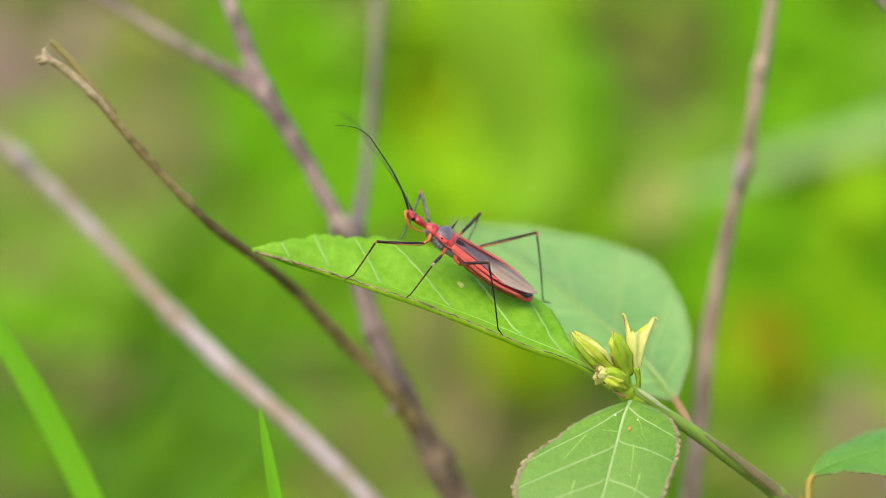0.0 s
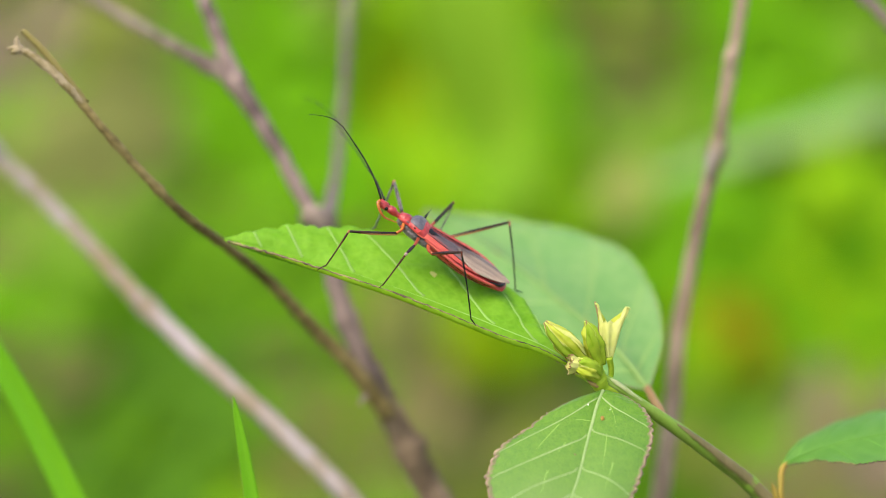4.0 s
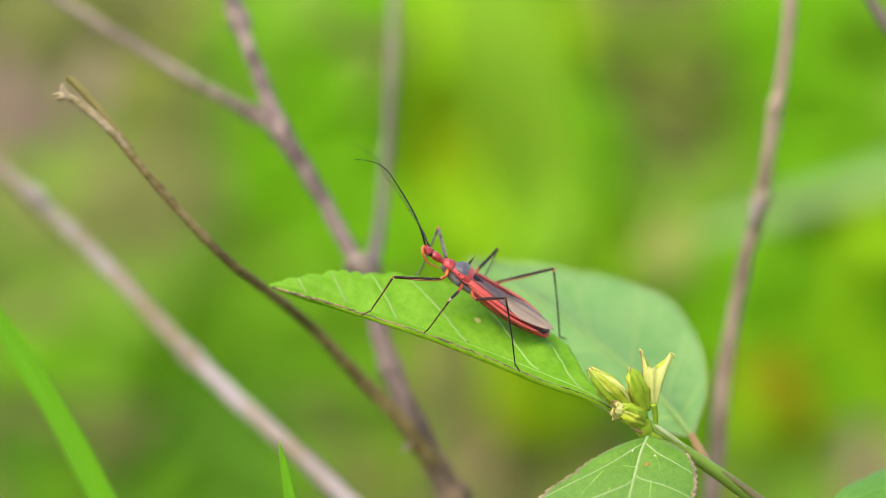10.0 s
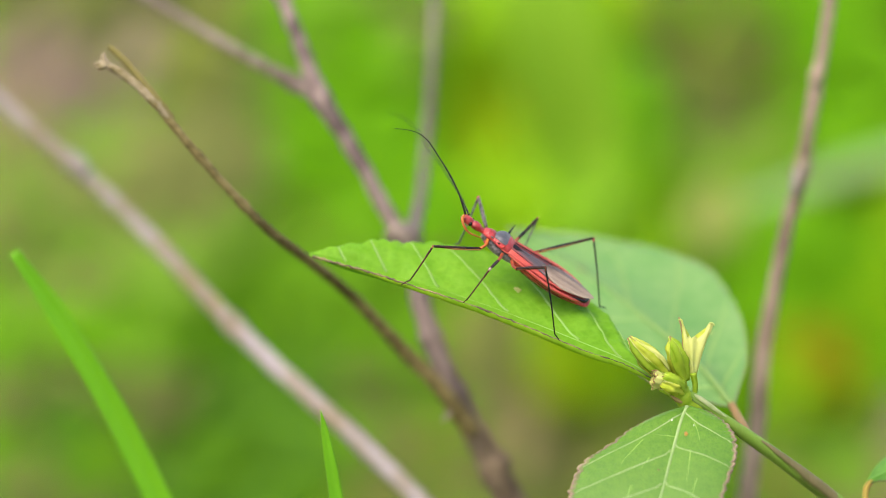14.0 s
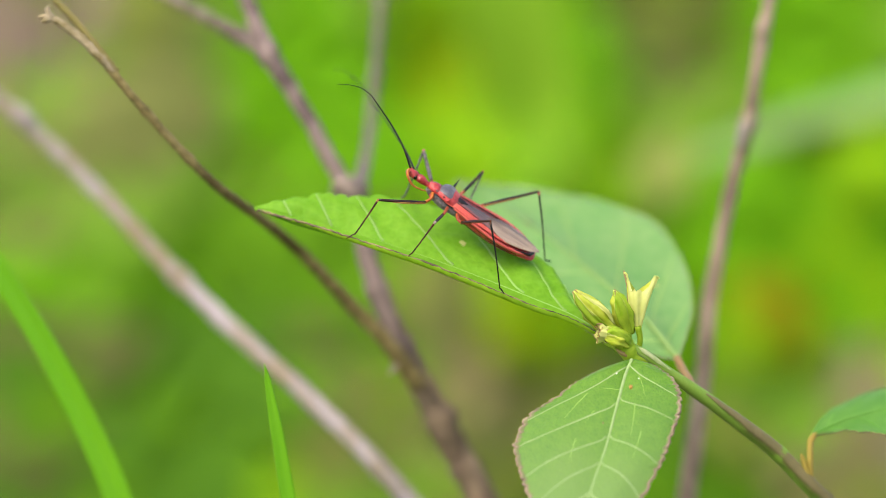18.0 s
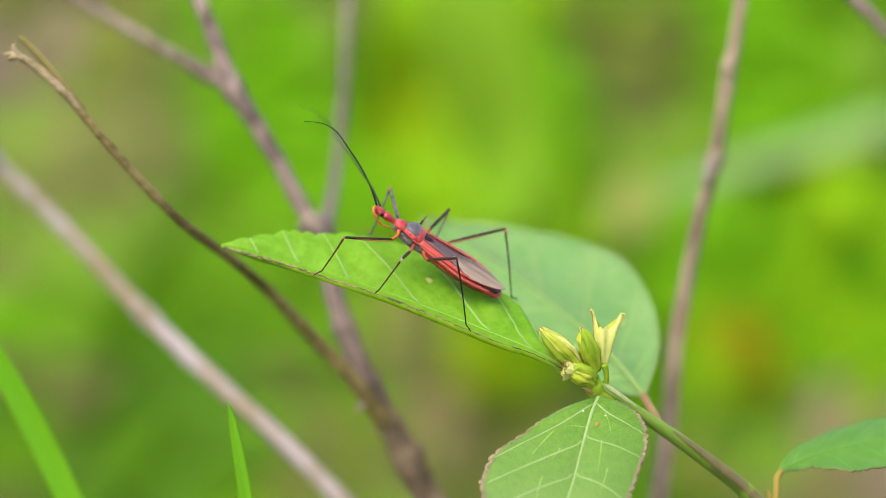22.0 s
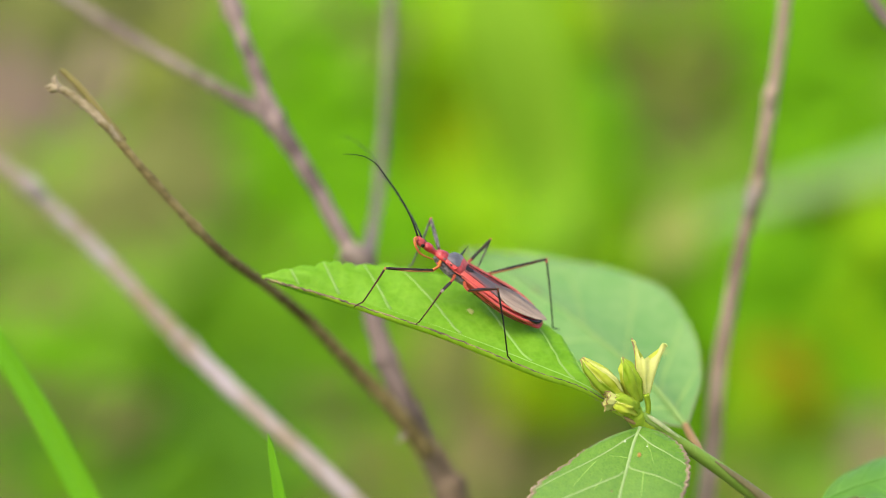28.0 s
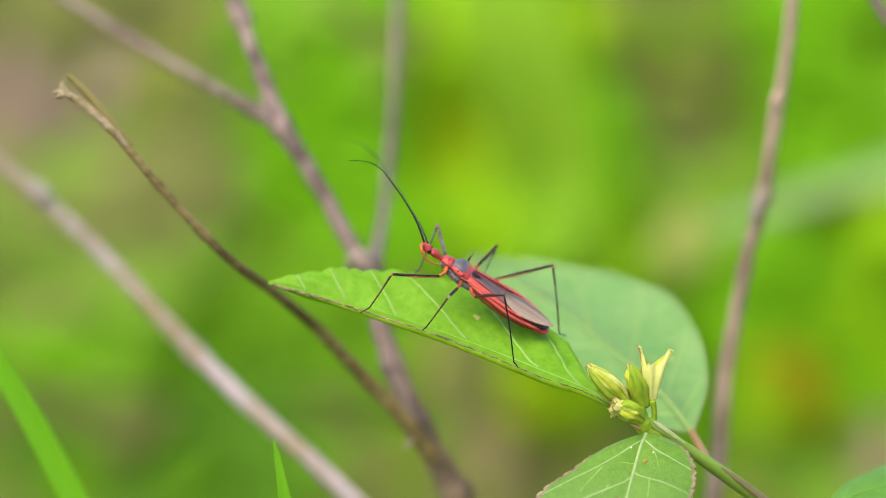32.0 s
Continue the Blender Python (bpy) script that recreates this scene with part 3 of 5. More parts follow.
    blotch(back, broad, 0.36, 0.55, 0.01, 0.04, SPOT, "yellowish spot")
    part("petiole", tube([(22.04, 11, -14.21), (22.36, 9.5, -15), (22.83, 5, -16.1), (23.01, 3.2, -16.75)], [0.36, 0.42, 0.38, 0.3], 10, 6), PETIOLE, w, "short orange leaf stalk")

    # the leaf further down the stem
    mid_line = [(34.59, 8, -21.22), (37.82, 7.4, -19.81), (42.03, 7, -18.73), (47.34, 7, -18.21), (54.95, 8, -19.24)]
    low_edge = [(34.62, 7.8, -21.37), (37.54, 5, -20.72), (40.91, 2.5, -20.83), (46.6, 2, -20.03), (54.95, 8, -19.35)]
    top_edge = [(34.72, 8.2, -21.13), (37.94, 13, -18.95), (43.21, 16, -17.16), (48.83, 17, -16.45), (54.99, 8.2, -19.09)]
    side = leaf_shape(mid_line, low_edge, top_edge, 24, 0.3, pucker=0.14, veins=6, dip=-0.3, belly=0.7, lean=0.2)
    leaf(w, side, LEAF_SIDE, RIM, 0.06, LEAF_SIDE, [(0.1, 1), (0.25, 1), (0.42, 1), (0.6, 1), (0.1, -1), (0.3, -1), (0.5, -1)], 0.1, "leaf", "dark green leaf seen along its edge", 90, 28, 0.14, 0.2)
    part("petiole", tube([(35.02, 8, -21.07), (34.44, 7.6, -21.73), (34.29, 7.2, -23.14), (34.3, 7.4, -25.6)], [0.26, 0.3, 0.3, 0.36], 10, 6), PETIOLE_YELLOW, w, "short yellow leaf stalk")
    part("stipule", tube([(34.0, 7, -25.2), (33.59, 6.6, -23.52), (33.36, 6.4, -22.92)], [0.3, 0.22, 0.05], 8, 6), PETIOLE_YELLOW, w)
    part("stipule", tube([(16.95, -0.4, -13.59), (16.05, -0.8, -13.21), (15.57, -1, -12.84)], [0.22, 0.2, 0.04], 8, 6), BUD_EDGE, w, "narrow brown stipule")
    buds(w)
    return w


def sepal_shape(line, radii, phi, half, keel=0.22):
    """One pointed sepal wrapped round the line of a bud, phi radians round it."""
    def shape(s, v):
        p = spline(line, s)
        ahead = (spline(line, min(1, s + 0.03)) - spline(line, max(0, s - 0.03))).normalized()
        e1 = ahead.cross(V((0, 1, 0))).normalized()
        e2 = e1.cross(ahead)
        turn = phi + v * half * (1.0 - 0.45 * s * s)
        r = between(radii, s) * (1 + keel * (1 - abs(v)) ** 2 + 0.07 * math.sin(7 * s + 5 * phi) * v + 0.05 * math.sin(9 * v + 5 * phi + 3 * s) + 0.34 * noise.noise(V((s * 4.5, v * 2.0, phi * 7))) + 0.10 * noise.noise(V((s * 11, v * 4.0, phi * 3))))
        return p + (e1 * math.cos(turn) + e2 * math.sin(turn)) * r
    return shape


def bud(w, line, radii, turn, label, colours, spread=0.0):
    """A flower bud: a green heart in five keeled sepals."""
    heart = part("bud", tube(line, [r * 0.82 for r in radii], 16, 6), BUD_GREEN, w, label)
    for k in range(5):
        phi = turn + k * 2 * math.pi / 5
        line_k = [tuple(V(p) + V((math.cos(phi), 0, 0)) * spread * (i / (len(line) - 1)) ** 2) for i, p in enumerate(line)]
        shape = sepal_shape(line_k, radii, phi, 0.78)
        one = colours[k % len(colours)]
        part("sepal", sheet(shape, 18, 10, 0.07), one, heart)
        part("sepal_edge", tube([shape(0.78 + 0.22 * j / 10, 0) for j in range(11)], [0.012, 0.04, 0.085], 6, 1, 0.6), BUD_EDGE, heart)
        for v in (-1, 1):
            part("sepal_edge", tube([shape(0.45 + 0.55 * j / 10, v) for j in range(11)], [0.03, 0.045], 6, 1, 0.4), BUD_PALE, heart)
    return heart


def buds(w):
    part("receptacle", tube([(17.4, 0.2, -14.03), (16.87, 0, -13.29), (16.4, -0.1, -12.36), (16.25, 0, -11.12)], [0.5, 0.78, 1.0, 0.6], 18, 6, 0.22), BUD_GREEN, w, "green base of the buds")
    a = bud(w, [(15.52, 0, -11.43), (14.47, -0.4, -10.33), (13.47, -0.8, -9.39), (12.53, -1, -8.45), (11.81, -1, -7.58)], [0.48, 0.86, 0.90, 0.60, 0.16], 0.5, "yellow-green ribbed bud with brown tips", (BUD, BUD_GREEN, BUD))
    fold = sepal_shape([(15.38, -0.7, -10.68), (14.44, -1, -9.64), (13.3, -1, -8.82), (11.91, -1, -7.68)], [0.25, 0.66, 0.66, 0.1], 4.1, 0.35, 0.1)
    part("sepal", sheet(fold, 16, 8, 0.07), BUD_PALE, a, "pale inner fold")
    bud(w, [(16.98, 0.2, -11.54), (16.55, -0.2, -10.29), (16.17, -0.5, -9.24), (15.85, -0.6, -8.41), (15.54, -0.6, -7.59)], [0.42, 0.70, 0.80, 0.66, 0.22], 1.0, "yellow-green ribbed bud with brown tips", (BUD_GREEN, BUD, BUD_GREEN), 0.25)

    # the opened flower: a folded sheet with two pointed lobes
    mid_line = [(17.71, -0.10, -11.11), (17.63, -0.50, -9.95), (17.62, -0.75, -8.81), (17.62, -0.75, -8.04), (17.62, -0.70, -7.63)]
    left = [(17.41, 0.10, -11.12), (17.04, -0.20, -9.97), (16.78, -0.30, -8.57), (16.68, -0.30, -7.12), (16.43, -0.10, -5.93)]
    right = [(17.98, 0.10, -11.12), (18.33, -0.30, -9.71), (18.69, -0.40, -8.47), (19.11, -0.40, -7.28), (19.48, -0.20, -6.30)]
    plain = leaf_shape(mid_line, left, right, 7, 0.12, pucker=0.05, veins=3, dip=0.12, belly=0.12)

    def cup(s, v):
        """The lobes narrow towards their tips on both sides of a flat notch."""
        a = abs(v)
        k = min(1.0, max(0.0, (a - 0.40) / 0.5))
        tall = 1.35 if v > 0 else 1.7
        return plain(s, v) + V((0, 0.20 * s * math.sin(6 * v), tall * s ** 5 * (k * k * (3 - 2 * k) - a + 0.10 * math.sin(17 * v))))
    c = part("flower", sheet(cup, 30, 20, 0.08), BUD_PALE, w, "pale yellow half-open flower with two lobes")
    back = [tuple(V(p) + V((0, 2.0, -0.1))) for p in mid_line]
    part("petal", sheet(leaf_shape(back, left, right, 0), 20, 14, 0.08), BUD, c)
    part("petal_edge", tube([cup(0.35 + 0.65 * k / 14, -1) for k in range(15)], [0.04, 0.05, 0.09], 6, 1, 0.5), BUD_EDGE, c)
    part("petal_edge", tube([cup(0.6 + 0.4 * k / 10, 1) for k in range(11)], [0.03, 0.05, 0.09], 6, 1, 0.5), BUD_PALE, c)
    part("petal_edge", tube([cup(1, -1 + 2 * k / 16) for k in range(17)], [0.06, 0.06], 6, 1, 0.5), BUD_PALE, c)
    for x, z in ((16.52, -6.08), (19.42, -6.40)):
        part("petal", tube([(x - 0.12, -0.3, z + 0.12), (x + 0.08, -0.5, z + 0.08), (x + 0.26, -0.5, z - 0.14)], [0.07, 0.08, 0.03], 8, 4), BUD_PALE, c, "curled lobe tip")
    part("stalk", tube([(17.41, 0.5, -13.63), (17.82, 0.4, -12.9), (17.91, 0.1, -11.95), (17.68, -0.3, -10.9)], [0.24, 0.24, 0.26, 0.32], 8, 6), BUD_GREEN, c)

    line = [(16.64, -0.4, -12.35), (15.88, -1.1, -11.96), (15.14, -1.5, -11.68), (14.56, -1.6, -11.53)]
    d = bud(w, line, [0.55, 0.84, 0.80, 0.60], 0.2, "short green bud with a ragged pale mouth", (BUD_GREEN, BUD, BUD_GREEN), 0.0)
    crown(d, line[2], line[3], 0.62, 0.75, BUD_PALE, 1.0)
    crown(d, line[2], line[3], 0.42, 0.55, BUD, 5.0)


def crown(parent, foot, tip, r, long, material, seed):
    """The crumpled mouth of a bud: a ragged, waved collar round its tip."""
    foot, tip = V(foot), V(tip)
    ahead = (tip - foot).normalized()
    e1 = ahead.cross(V((0, 1, 0))).normalized()
    e2 = e1.cross(ahead)

    def shape(s, v):
        a = math.pi * v
        ring = V((math.cos(a) * 1.6, math.sin(a) * 1.6, seed))
        reach = long * (1 + 0.55 * noise.noise(ring * 1.3)) * s
        wide = r * (1 + 0.25 * s + s * (0.30 * math.sin(4 * a + seed) + 0.35 * noise.noise(ring * 2.1)))
        return tip + ahead * (reach - 0.12) + (e1 * math.cos(a) + e2 * math.sin(a)) * wide
    ring = part("petal", sheet(shape, 8, 48, 0.06), material, parent, "crumpled pale petals")
    part("petal_edge", tube([shape(1, -1 + k / 24) for k in range(49)], [0.05, 0.03, 0.06], 6, 1, 0.6), BUD_EDGE, parent)
    return ring


weed()


def speck(at, size, material, label, squash=(1, 1, 1)):
    s = thing("seed", at, label, "seed")
    part("husk", ball(at, size, squash, 8, 10), material, s)


speck((16.88, -3.6, -16.25), 0.24, GRAIN, "tiny orange seed husk on the hanging leaf", (0.75, 0.5, 0.9))
speck((15.66, -2.4, -15.08), 0.08, GRAIN_PALE, "tiny whitish grain on the hanging leaf")
speck((17.65, -2.6, -15.53), 0.06, GRAIN_PALE, "tiny whitish grain on the hanging leaf")
speck((14.29, -5.6, -19.4), 0.09, TWIG, "tiny dark grain on the hanging leaf")


# ---- dry shrubs ----
def dry_shrub():
    foot = (2.0, 34, -26.44)
    base = ground_under(foot, 70, 20)
    w = thing("dry_shrub", base, "leafless dry shrub with forked grey-brown branches", "shrub")
    run = [tuple(base), tuple(V(base) * 0.5 + V(foot) * 0.5 + V((6, 0, 0))), (8.0, 34, -38.0), foot, (-0.75, 32.8, -21.2), (-2.7, 32.4, -17.6), (-3.5, 32.2, -15.6)]
    part("branch", tube(run, [2.0, 1.8, 1.6, 1.48, 1.45, 1.2, 0.85], 14, 10, 0.2, ((0.5, 0.16, 0.02), (0.66, 0.2, 0.03))), BARK_TAN, w, "thick tan-brown main branch")
    run = [(-2.4, 32.4, -18.4), (-3.7, 32.1, -15.4), (-5.38, 31.8, -11.96), (-7.38, 31.8, -6.81), (-8.94, 32.2, -0.51), (-10.55, 32.6, 2.64)]
    part("branch", tube(run, [1.05, 1.1, 1.12, 1.06, 1.0, 1.08], 14, 10, 0.2, ((0.3, 0.16, 0.03), (0.55, 0.14, 0.03), (0.99, 0.35, 0.05))), BARK, w, "dark grey-brown upper branch")
    run = [(-9.87, 32.6, 1.49), (-12.5, 32.2, 6.36), (-15.75, 32.2, 12.09), (-18.1, 32.1, 15.81), (-19.85, 32.9, 20.15), (-21.4, 33.7, 24.23), (-23.0, 34.8, 28.93), (-26.1, 37, 37.26)]
    part("branch", tube(run, [0.92, 0.82, 0.86, 1.0, 0.78, 0.73, 0.7, 0.6], 12, 10, 0.22, ((0.43, 0.3, 0.03), (0.80, 0.7, 0.02), (0.84, 0.6, 0.015))), BARK_GREY, w, "grey-brown forked branch")
    part("spur", tube([(-22.81, 34, 29.21), (-23.54, 33, 29.69), (-24.23, 33, 30.5)], [0.5, 0.42, 0.2], 8, 5, 0.3), BARK_PALE, w, "broken pale spur")
    run = [(-18.1, 32.1, 15.81), (-20.4, 35, 17.28), (-25.45, 40, 20.29), (-30.58, 45, 23.27), (-35.65, 48, 26.47), (-41.89, 50, 30.24), (-50.94, 50, 35.67)]
    part("branch", tube(run, [0.88, 0.78, 0.62, 0.6, 0.58, 0.54, 0.45], 12, 10, 0.18, ((0.19, 0.3, 0.03),)), BARK_MID, w, "pale grey side branch")
    run = [(-9.1, 34, 1.5), (-8.3, 42, 5.96), (-7.75, 50, 13.34), (-7.35, 54, 20.21), (-7.15, 58, 27.23), (-6.9, 62, 36.27)]
    part("branch", tube(run, [0.8, 0.6, 0.56, 0.55, 0.54, 0.5], 12, 10, 0.18, ((0.02, 0.5, 0.03), (0.42, 0.2, 0.02))), BARK_FAR, w, "straight grey upright branch")
    part("fork", tube([(-10.88, 32, 3.04), (-10.06, 31.6, 2.23), (-9.27, 31.8, 1.32), (-8.7, 32, 0.06)], [0.9, 1.2, 1.25, 1.0], 12, 6, 0.2), BARK_MID, w, "pale swollen fork")
    run = [(-2.62, 30, -17.87), (-5.33, 29, -14.13), (-10.26, 27, -8.8), (-14.5, 23.5, -4.18), (-18.15, 18, -0.88), (-22.13, 13, 2.32), (-26.04, 10, 6.47), (-29.05, 8.5, 9.95), (-31.7, 7.9, 13.17), (-32.72, 8, 14.29)]
    part("twig", tube(run, [1.0, 0.84, 0.66, 0.56, 0.5, 0.45, 0.41, 0.40, 0.41, 0.2], 12, 14, 0.13, ((0.62, 0.25, 0.012), (0.75, 0.2, 0.012), (0.97, 0.25, 0.02))), TWIG, w, "thin dark olive twig")
    part("twig_tip", tube([(-30.7, 8, 12.17), (-32.23, 7.4, 13.89), (-33.72, 7.4, 15.38), (-35.73, 7.4, 17.02), (-37.12, 7.5, 17.87)], [0.16, 0.40, 0.44, 0.40, 0.34], 10, 10, 0.32), STRAW, w, "pale split end of the twig")
    part("twig_tip", tube([(-31.0, 8.2, 12.75), (-32.95, 8.4, 15.25), (-35.05, 8.4, 17.75), (-36.6, 8.2, 19.25), (-36.95, 8, 19.55)], [0.34, 0.33, 0.32, 0.3, 0.2], 10, 8, 0.3), SLIVER, w, "thin olive sliver of the split twig")
    for line in ([(-36.9, 7.4, 17.76), (-37.63, 7.3, 17.86), (-38.25, 7.2, 17.8)], [(-36.9, 7.4, 17.87), (-37.31, 7.3, 18.5), (-37.19, 7.2, 18.92)], [(-37.08, 7.2, 17.64), (-37.5, 7.1, 17.53), (-37.91, 7, 17.42)]):
        part("bud_scale", tube(line, [0.24, 0.30, 0.14], 10, 5, 0.45), STRAW, w)
    part("spur", tube([(-4.43, 29.5, -15.4), (-5.1, 28.6, -15.92), (-5.66, 28, -16.57)], [0.4, 0.3, 0.12], 8, 5, 0.2), BARK_MID, w)
    return w


dry_shrub()


def dry_stem(name, line, radii, material, label, knots, lean=(0, 0), rough=0.1, category="plant"):
    base = ground_under(line[-1], *lean)
    w = thing(name, base, label, category)
    part("shaft", tube(list(line) + [tuple(V(line[-1]) * 0.5 + V(base) * 0.5), tuple(base)], radii, 14, 10, rough, knots), material, w)
    return w


pale = dry_stem("dead_weed", ((-57.34, 56, 19.34), (-48.23, 54, 11.54), (-39.58, 52, 4.01), (-32.53, 48, -2.94), (-26.52, 44, -8.84), (-19.7, 39, -14.56), (-12.54, 35, -20.74), (-7.27, 32, -25.71), (1.32, 33, -35.55)),
         [0.78, 0.84, 0.88, 0.92, 0.96, 0.97, 1.0, 1.04, 1.1, 1.4, 1.6], BARK_PALE, "pale tan dead weed stalk leaning across", ((0.118, 0.18, 0.01), (0.375, 0.2, 0.012)), (60, 20), 0.16)
for line, r in ((((-46.71, 53.6, 10.8), (-45.68, 53.2, 9.87), (-44.66, 52.8, 8.82)), 1.16), (((-29.14, 45.6, -6.38), (-28.16, 45.2, -7.32), (-27.05, 44.8, -8.38)), 1.3)):
    part("joint", tube(line, [r * 0.8, r, r * 0.78], 12, 6, 0.1), BARK_PALE, pale, "swollen joint")
stalk = dry_stem("dead_weed", ((34.2, 35.2, 32.43), (33.7, 35.6, 25.53), (32.3, 36, 16.86), (30.95, 36.2, 8.76), (29.32, 36, 2.38), (28.16, 36, -3.42), (27.12, 36, -9.21), (26.42, 36, -17.32), (25.15, 36, -26.59)),
                 [0.66, 0.66, 0.64, 0.74, 0.72, 0.74, 0.82, 0.92, 0.98, 1.2, 1.5], STALK, "upright brown dead weed stalk with swollen joints",
                 ((0.205, 0.25, 0.012), (0.30, 0.42, 0.014), (0.42, 0.15, 0.012)), (-10, 10))
part("joint", tube([(31.35, 35.5, 10.01), (30.95, 35.4, 8.97), (30.62, 35.5, 7.81), (30.25, 35.7, 6.43)], [0.5, 0.9, 0.9, 0.5], 12, 6, 0.1), BARK_PALE, stalk, "pale swollen joint")
part("joint", tube([(32.95, 35.5, 19.85), (32.5, 35.4, 18.68), (32.15, 35.5, 17.3)], [0.5, 0.82, 0.5], 12, 6, 0.12), STALK, stalk, "swollen joint")
dry_stem("dead_weed", ((41, 32, 30.4), (43.57, 32, 26.4), (46.26, 32, 23.76), (51.55, 33.6, 17.89), (56.42, 35.2, 6.42)), [0.5, 0.6, 0.62, 0.65, 0.7, 1.0, 1.3], BARK, "dark brown dead weed stalk", ((0.3, 0.3, 0.02),), (40, 10))


# ---- grass in front ----
def blade_shape(line, widths, fold=0.25, facing=(0, -1, 0.2)):
    face = V(facing).normalized()

    def shape(s, v):
        p = spline(line, s)
        ahead = (spline(line, min(1, s + 0.02)) - spline(line, max(0, s - 0.02))).normalized()
        side = ahead.cross(face).normalized()
        w = between(widths, s)
        return p + side * v * w + face * fold * w * (abs(v) - 0.5)
    return shape


def grass(line, widths, label, lean=(0, 0), material=None, name="grass_blade", facing=(0, -1, 0.2), fold=0.3, edge=None):
    base = ground_under(line[-1], *lean)
    g = thing(name, base, label, "grass")
    full = list(line) + [tuple(V(line[-1]) * 0.5 + V(base) * 0.5 + V((3, 0, 0))), tuple(base)]
    shape = blade_shape(full, widths, fold, facing)
    b = part("blade", sheet(shape, 70, 8, 0.12), material or BLADE, g)
    part("midrib", tube([shape(k / 24, 0) for k in range(1, 25)], [0.05, 0.12], 6, 2), material or BLADE, b)
    if edge:
        part("edge", tube([shape(k / 40, 0.97) for k in range(1, 34)], [0.3, 0.55, 0.55, 0.4], 6, 2, 0.3), edge, b, "dry brown edge")
    return g


TALL_BLADE = grass(((-42.6, -18, -0.05), (-38.91, -18, -5.3), (-35.36, -18, -11.04), (-32.53, -18, -16.29), (-29.76, -18, -21.88), (-26.55, -18, -31.07)), [0.48, 0.86, 1.03, 1.08, 1.12, 1.15, 1.35, 1.2], "long arching green grass blade")
BLADE_TIP = grass(((-16.53, -5, -14.19), (-16.23, -5, -15.72), (-15.67, -5, -18.77), (-14.96, -5, -22.84), (-13.43, -5, -31.49)), [0.02, 0.28, 0.5, 0.62, 0.75, 0.9, 0.6], "upright pointed green grass blade tip")

# ---- undergrowth behind ----
def broad_leaf(length, width, bend=0.2, seed=0):
    """The mesh of one wild leaf: pointed, arched, along +z from its base, facing -y."""
    rnd = random.Random(seed)
    k = rnd.uniform(-0.15, 0.15)

    def shape(s, v):
        w = width / 2 * (math.sin(math.pi * min(1, s * 0.97 + 0.03)) ** 0.75) * (1.1 - 0.35 * s)
        return V((v * w + k * length * s * s, -bend * length * s * s + 0.18 * w * abs(v) + 0.03 * length * math.sin(9 * s) * v, length * s))
    return sheet(shape, 12, 6, 0.25)


def wild_plant(name, leaves, label, category="plant", lean=(0, 0)):
    """A weed of the undergrowth: leaves of (place of the middle, length, width, lean in degrees, material) on stalks from one root."""
    mean = sum((V(p[0]) for p in leaves), Vector()) / len(leaves)
    base = ground_under(mean, *lean)
    w = thing(name, base, label, category, "undergrowth")
    for n, (at, length, width, tilt, material) in enumerate(leaves):
        turn = Matrix.Rotation(radians(tilt), 4, "Y")
        up = turn @ V((0, 0, 1))
        foot = V(at) - up * length / 2
        m = Matrix.Translation(foot) @ turn @ Matrix.Rotation(radians((n * 47) % 20 - 10), 4, "Z") @ Matrix.Rotation(radians(-18), 4, "X")
        verts, faces = broad_leaf(length, width, 0.03, n)
        one = part("leaf", ([m @ p for p in verts], faces), material, w)
        low = V(base) + V(((n % 3 - 1) * 4, (n % 2) * 5, 0))
        part("stalk", tube([tuple(low), tuple(low * 0.55 + foot * 0.45 + V((0, 60, -6))), tuple(foot + V((0, 14, -1.5))), tuple(foot)], [0.9, 0.7, 0.4, 0.3], 6, 4), material, one)
    return w


def undergrowth(name, y, size, seed, patches, label):
    """A weed or shrub of many leaves: patches of (x range, z range, materials) at about the depth y."""
    rnd = random.Random(seed)
    leaves = []
    for (x0, x1), (z0, z1), materials in patches:
        nx, nz = (max(1, round(d / (0.31 * size))) for d in (x1 - x0, z1 - z0))
        for i in range(nx):
            for j in range(nz):
                at = (x0 + (x1 - x0) * (i + rnd.uniform(0.2, 0.8)) / nx, y + rnd.uniform(-2, 2), z0 + (z1 - z0) * (j + rnd.uniform(0.2, 0.8)) / nz)
                long = size * rnd.uniform(0.85, 1.2)
                leaves.append((at, long, long * rnd.uniform(0.65, 0.9), rnd.uniform(-40, 40), rnd.choice(materials)))
    return wild_plant(name, leaves, label, "shrub" if name == "wild_shrub" else "plant")


for line, widths, material in ((((3.9, 215.0, 56.1), (9.1, 225.0, 39.1), (13.1, 239.0, 23.4), (16.7, 259.0, 7.0), (21.8, 335.0, -18.2)), [5.68, 7.46, 7.64, 7.28, 6.75, 5.33, 3.55], LIME),
                               (((0.9, 235.0, 62.1), (4.6, 245.0, 45.3), (8.0, 259.0, 28.2), (11.2, 279.0, 9.2), (15.7, 355.0, -14.2)), [4.06, 5.54, 5.54, 5.35, 4.98, 4.06, 3.14], LIME),
                               (((13.3, 250.0, 61.9), (17.0, 260.0, 43.7), (19.5, 274.0, 27.0), (22.3, 294.0, 9.5), (27.1, 370.0, -14.5)), [1.33, 2.09, 2.47, 2.66, 2.66, 2.47, 2.28], BRIGHT)):
    grass(line, widths, "tall broad lime-green grass blade", (0, 20), material, "tall_grass", (-0.2, -0.8, 0.6), 0.15)
